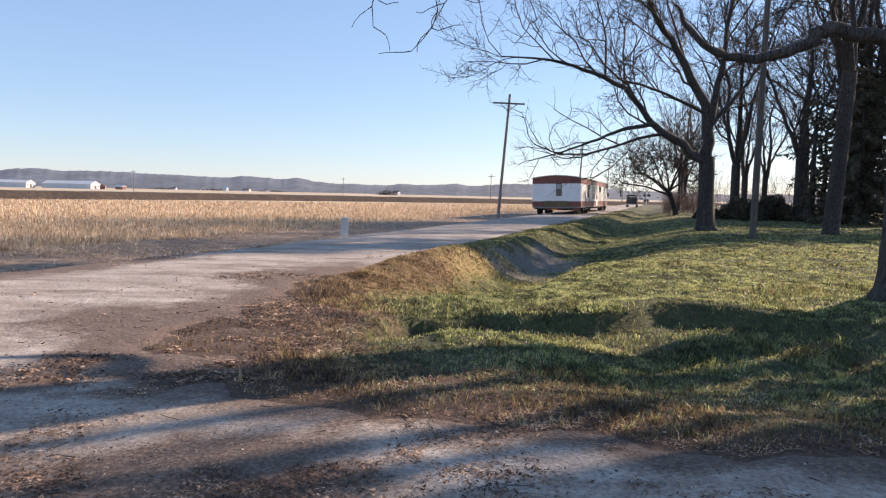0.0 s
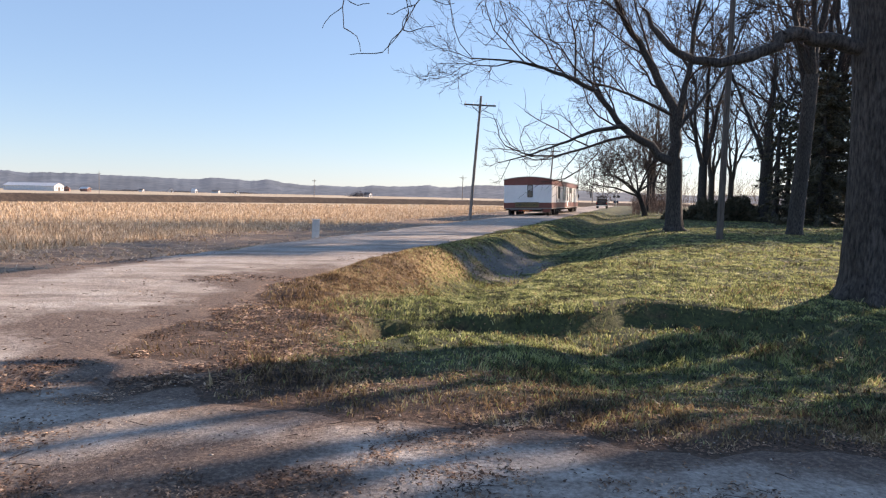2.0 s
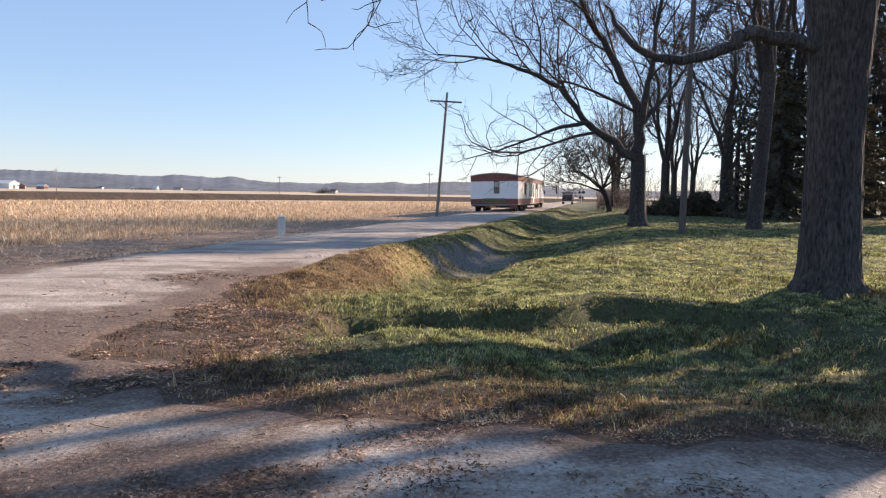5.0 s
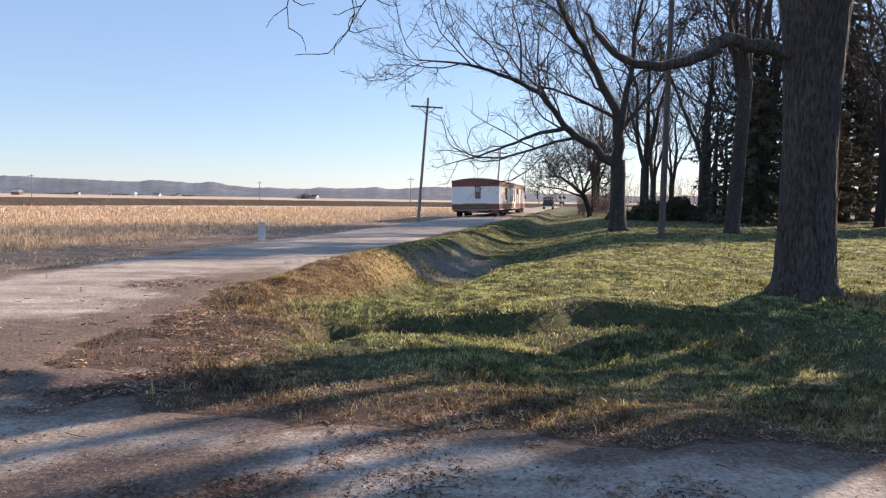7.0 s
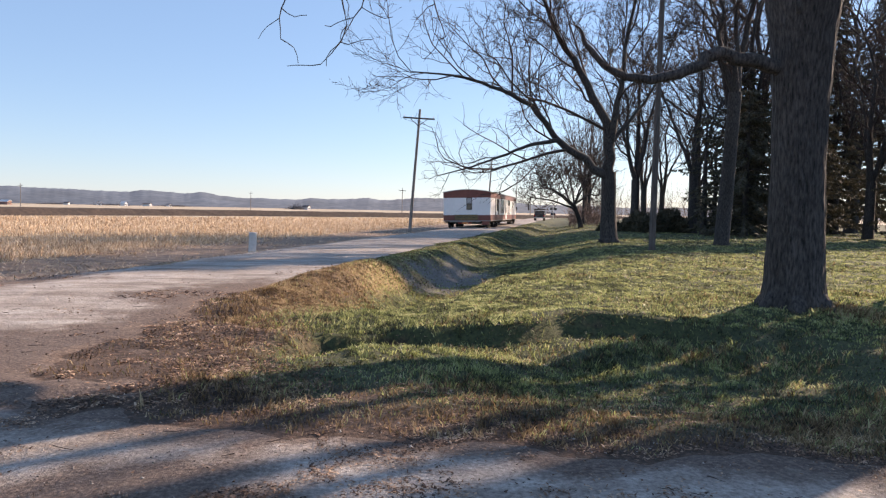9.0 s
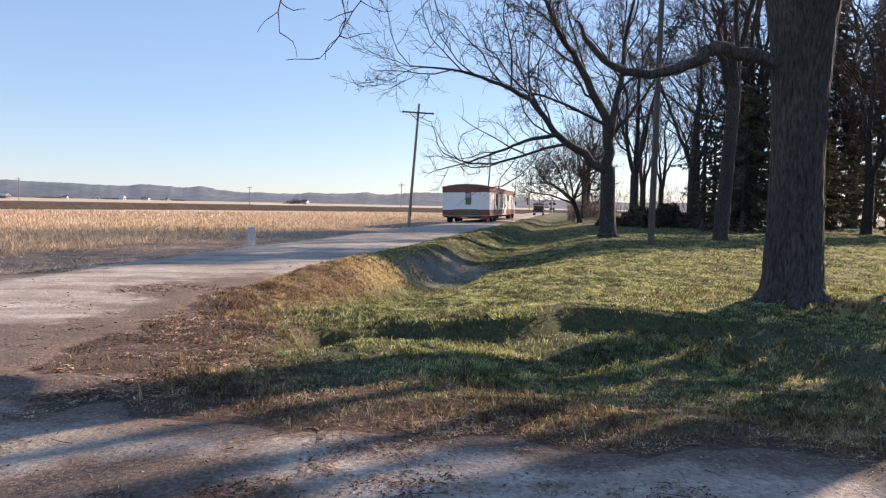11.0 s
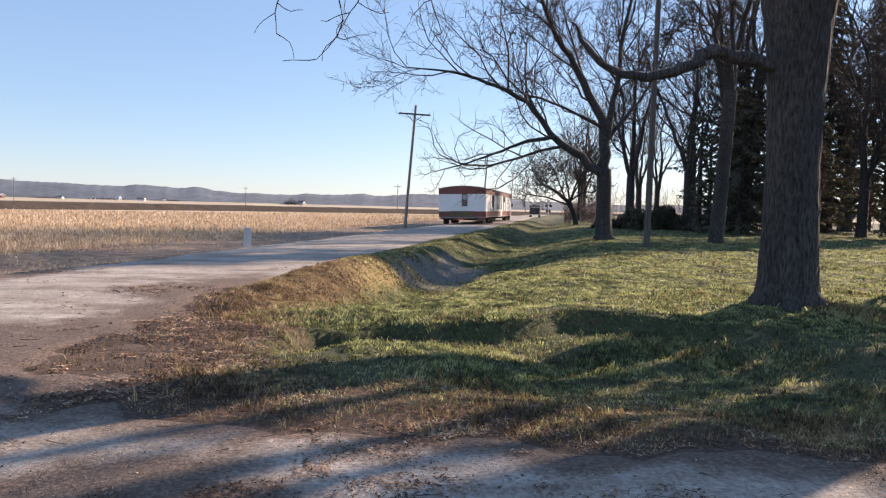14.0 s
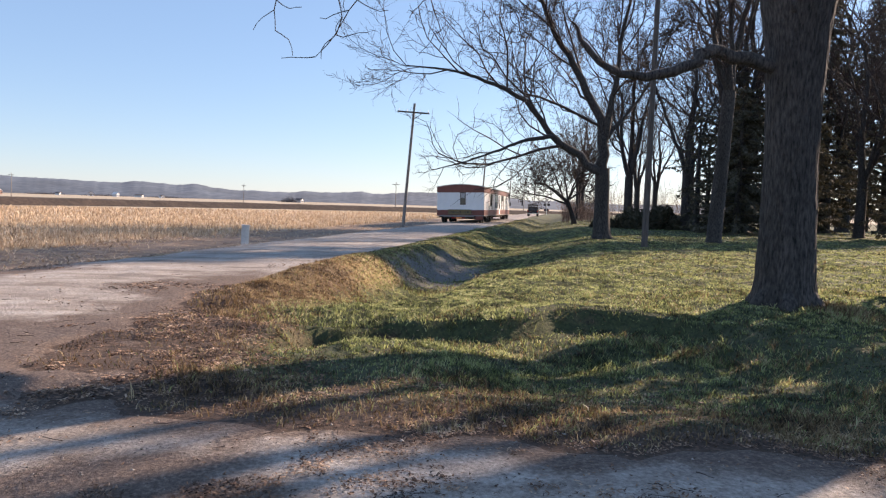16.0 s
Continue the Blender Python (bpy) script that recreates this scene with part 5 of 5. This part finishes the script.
def drop_leaves():
    rng = np.random.default_rng(82)
    x, y, s, a, r = scatter(rng, 260000, 2.4, 26.0, -38, 46)
    g, lf = gravel_mask(s, a), leaf_mask(s, a)
    clump = 0.5 + 0.5 * vnoise(x, y, 0.8, 41) + 0.3 * vnoise(x, y, 0.25, 42)
    want = np.where(g > 0, (0.12 + 0.7 * soil_mask(s, a)) * smooth(clump, 0.55, 1.0) + 0.012 + 0.16 * (1 - smooth(a, 3.2, 4.2)) * smooth(clump, 0.4, 0.8), lf * 0.9 * smooth(clump, 0.2, 0.7) + 0.03)
    want = np.where((g > 1.1) & (r > 6.5), want * 0.12, want)
    k = np.where((rng.uniform(0, 1, len(x)) < want) & (s > -11))[0]
    far = np.maximum(1, r[k] / 8.0)
    z = height(s[k], a[k]) + np.where(g[k] > 0, 0.03, 0.004)
    blades("fallen_leaves", x[k], y[k], z, np.where(r[k] < 5.5, 0.018, 0.032) * rng.uniform(0.5, 1.4, len(k)), np.where(r[k] < 5.5, 0.013, 0.02) * far ** 0.5 * rng.uniform(0.6, 1.5, len(k)), rng, LITTER, "brown fallen leaves and bark bits on the ground", "leaves", flat=1.0, tip=0.4)


def plant_stubble():
    rng = np.random.default_rng(83)
    n = 110000
    x, y, s, a, r = scatter(rng, n, 19.0, 190.0, -42, 14)
    row = -18.3 - np.round((-18.3 - s) / 0.76) * 0.76
    s = row + rng.normal(0, 0.09, n)
    x, y = rw(s, a)
    ok = (s < -18.2 + 0.9 * vnoise(s, a, 5, 3)) & (a < 150 + 0.0 * s) & (s > -90) & (a > -5)
    # the field ends before the railway bank
    ok &= (y < 60 + 1.15 * (x + 78)) | (x > 30)
    k = np.where(ok)[0]
    far = np.maximum(1, r[k] / 32.0)
    blades("corn_stubble", x[k], y[k], height(s[k], a[k]) - 0.03, rng.uniform(0.08, 0.36, len(k)), 0.026 * far * rng.uniform(0.6, 1.5, len(k)), rng, STALK, "pale cut corn stalks in rows", "stubble", single=True)
    x, y, s, a, r = scatter(rng, 60000, 14.0, 120.0, -42, 14)
    clump = 0.5 + 0.5 * vnoise(s, a, 2.5, 51)
    k = np.where((s < -12.2) & (s > -30) & (rng.uniform(0, 1, len(s)) < np.where(s > -16.5, 0.05 + 0.3 * smooth(clump, 0.5, 0.9), np.where(s > -19, 0.25 + 0.6 * smooth(clump, 0.4, 0.8), 0.6))))[0]
    far = np.maximum(1, r[k] / 28.0)
    blades("stalk_litter", x[k], y[k], height(s[k], a[k]) + 0.01, 0.30 * rng.uniform(0.4, 1.3, len(k)), 0.025 * far, rng, STALK, "flattened pale corn husks on the verge", "husks", flat=1.0, tip=0.6)


def strew_stones():
    rng = np.random.default_rng(84)
    x, y, s, a, r = scatter(rng, 16000, 2.4, 30.0, -38, 46)
    g = gravel_mask(s, a)
    clump = 0.5 + 0.5 * vnoise(x, y, 0.7, 61)
    k = np.where((g > -0.3) & (r < 11) & (rng.uniform(0, 1, len(x)) < 0.25 + 0.6 * smooth(clump, 0.5, 0.9)))[0]
    n = len(k)
    size = 0.0042 * np.exp(rng.normal(0, 0.45, n)) * np.maximum(1, r[k] / 12)
    base = np.array([(1, 0, 0), (0, 1, 0), (-1, 0, 0), (0, -1, 0), (0, 0, 0.8), (0, 0, -0.5)])
    V = base[None] * size[:, None, None] * rng.uniform(0.6, 1.4, (n, 6, 3))
    V += np.stack([x[k], y[k], height(s[k], a[k]) + 0.025 + size * 0.2], 1)[:, None, :]
    f = np.array([(0, 1, 4), (1, 2, 4), (2, 3, 4), (3, 0, 4), (1, 0, 5), (2, 1, 5), (3, 2, 5), (0, 3, 5)])
    F = (np.arange(n)[:, None, None] * 6 + f[None]).reshape(-1, 3)
    tagged(new("loose_stones", array_mesh("loose_stones", V.reshape(-1, 3), F, STONE)), "small loose stones on the gravel", "stones", kind="stuff")


plant_grass()
drop_leaves()
plant_stubble()
strew_stones()


def strew_twigs():
    """Fallen twigs on the drive and under the trees."""
    rng = np.random.default_rng(85)
    t = Tubes()
    x, y, s, a, r = scatter(rng, 480, 2.5, 14.0, -36, 46)
    for i in range(len(x)):
        if s[i] < -9 or (gravel_mask(s[i], a[i]) > 0.2 and rng.uniform() > 0.45):
            continue
        ang, ln = rng.uniform(0, 6.28), rng.uniform(0.04, 0.17)
        d = np.array([math.cos(ang), math.sin(ang), 0])
        q = [np.array([x[i], y[i], 0.0])]
        for k in range(3):
            d = unit(d + rng.normal(0, 0.25, 3) * (1, 1, 0))
            q.append(q[-1] + d * ln / 3)
        q = np.array(q)
        qs, qa = q[:, 0] * CR - q[:, 1] * SR, q[:, 0] * SR + q[:, 1] * CR
        q[:, 2] = height(qs, qa) + np.where(gravel_mask(qs, qa) > 0, 0.032, 0.02) + rng.uniform(0, 0.01, 4)
        t.add(q, np.linspace(0.0028, 0.0014, 4), 4)
    tagged(new("fallen_twigs", t.mesh("fallen_twigs", TWIG)), "thin fallen twigs on drive and lawn", "twigs", kind="stuff")


strew_twigs()
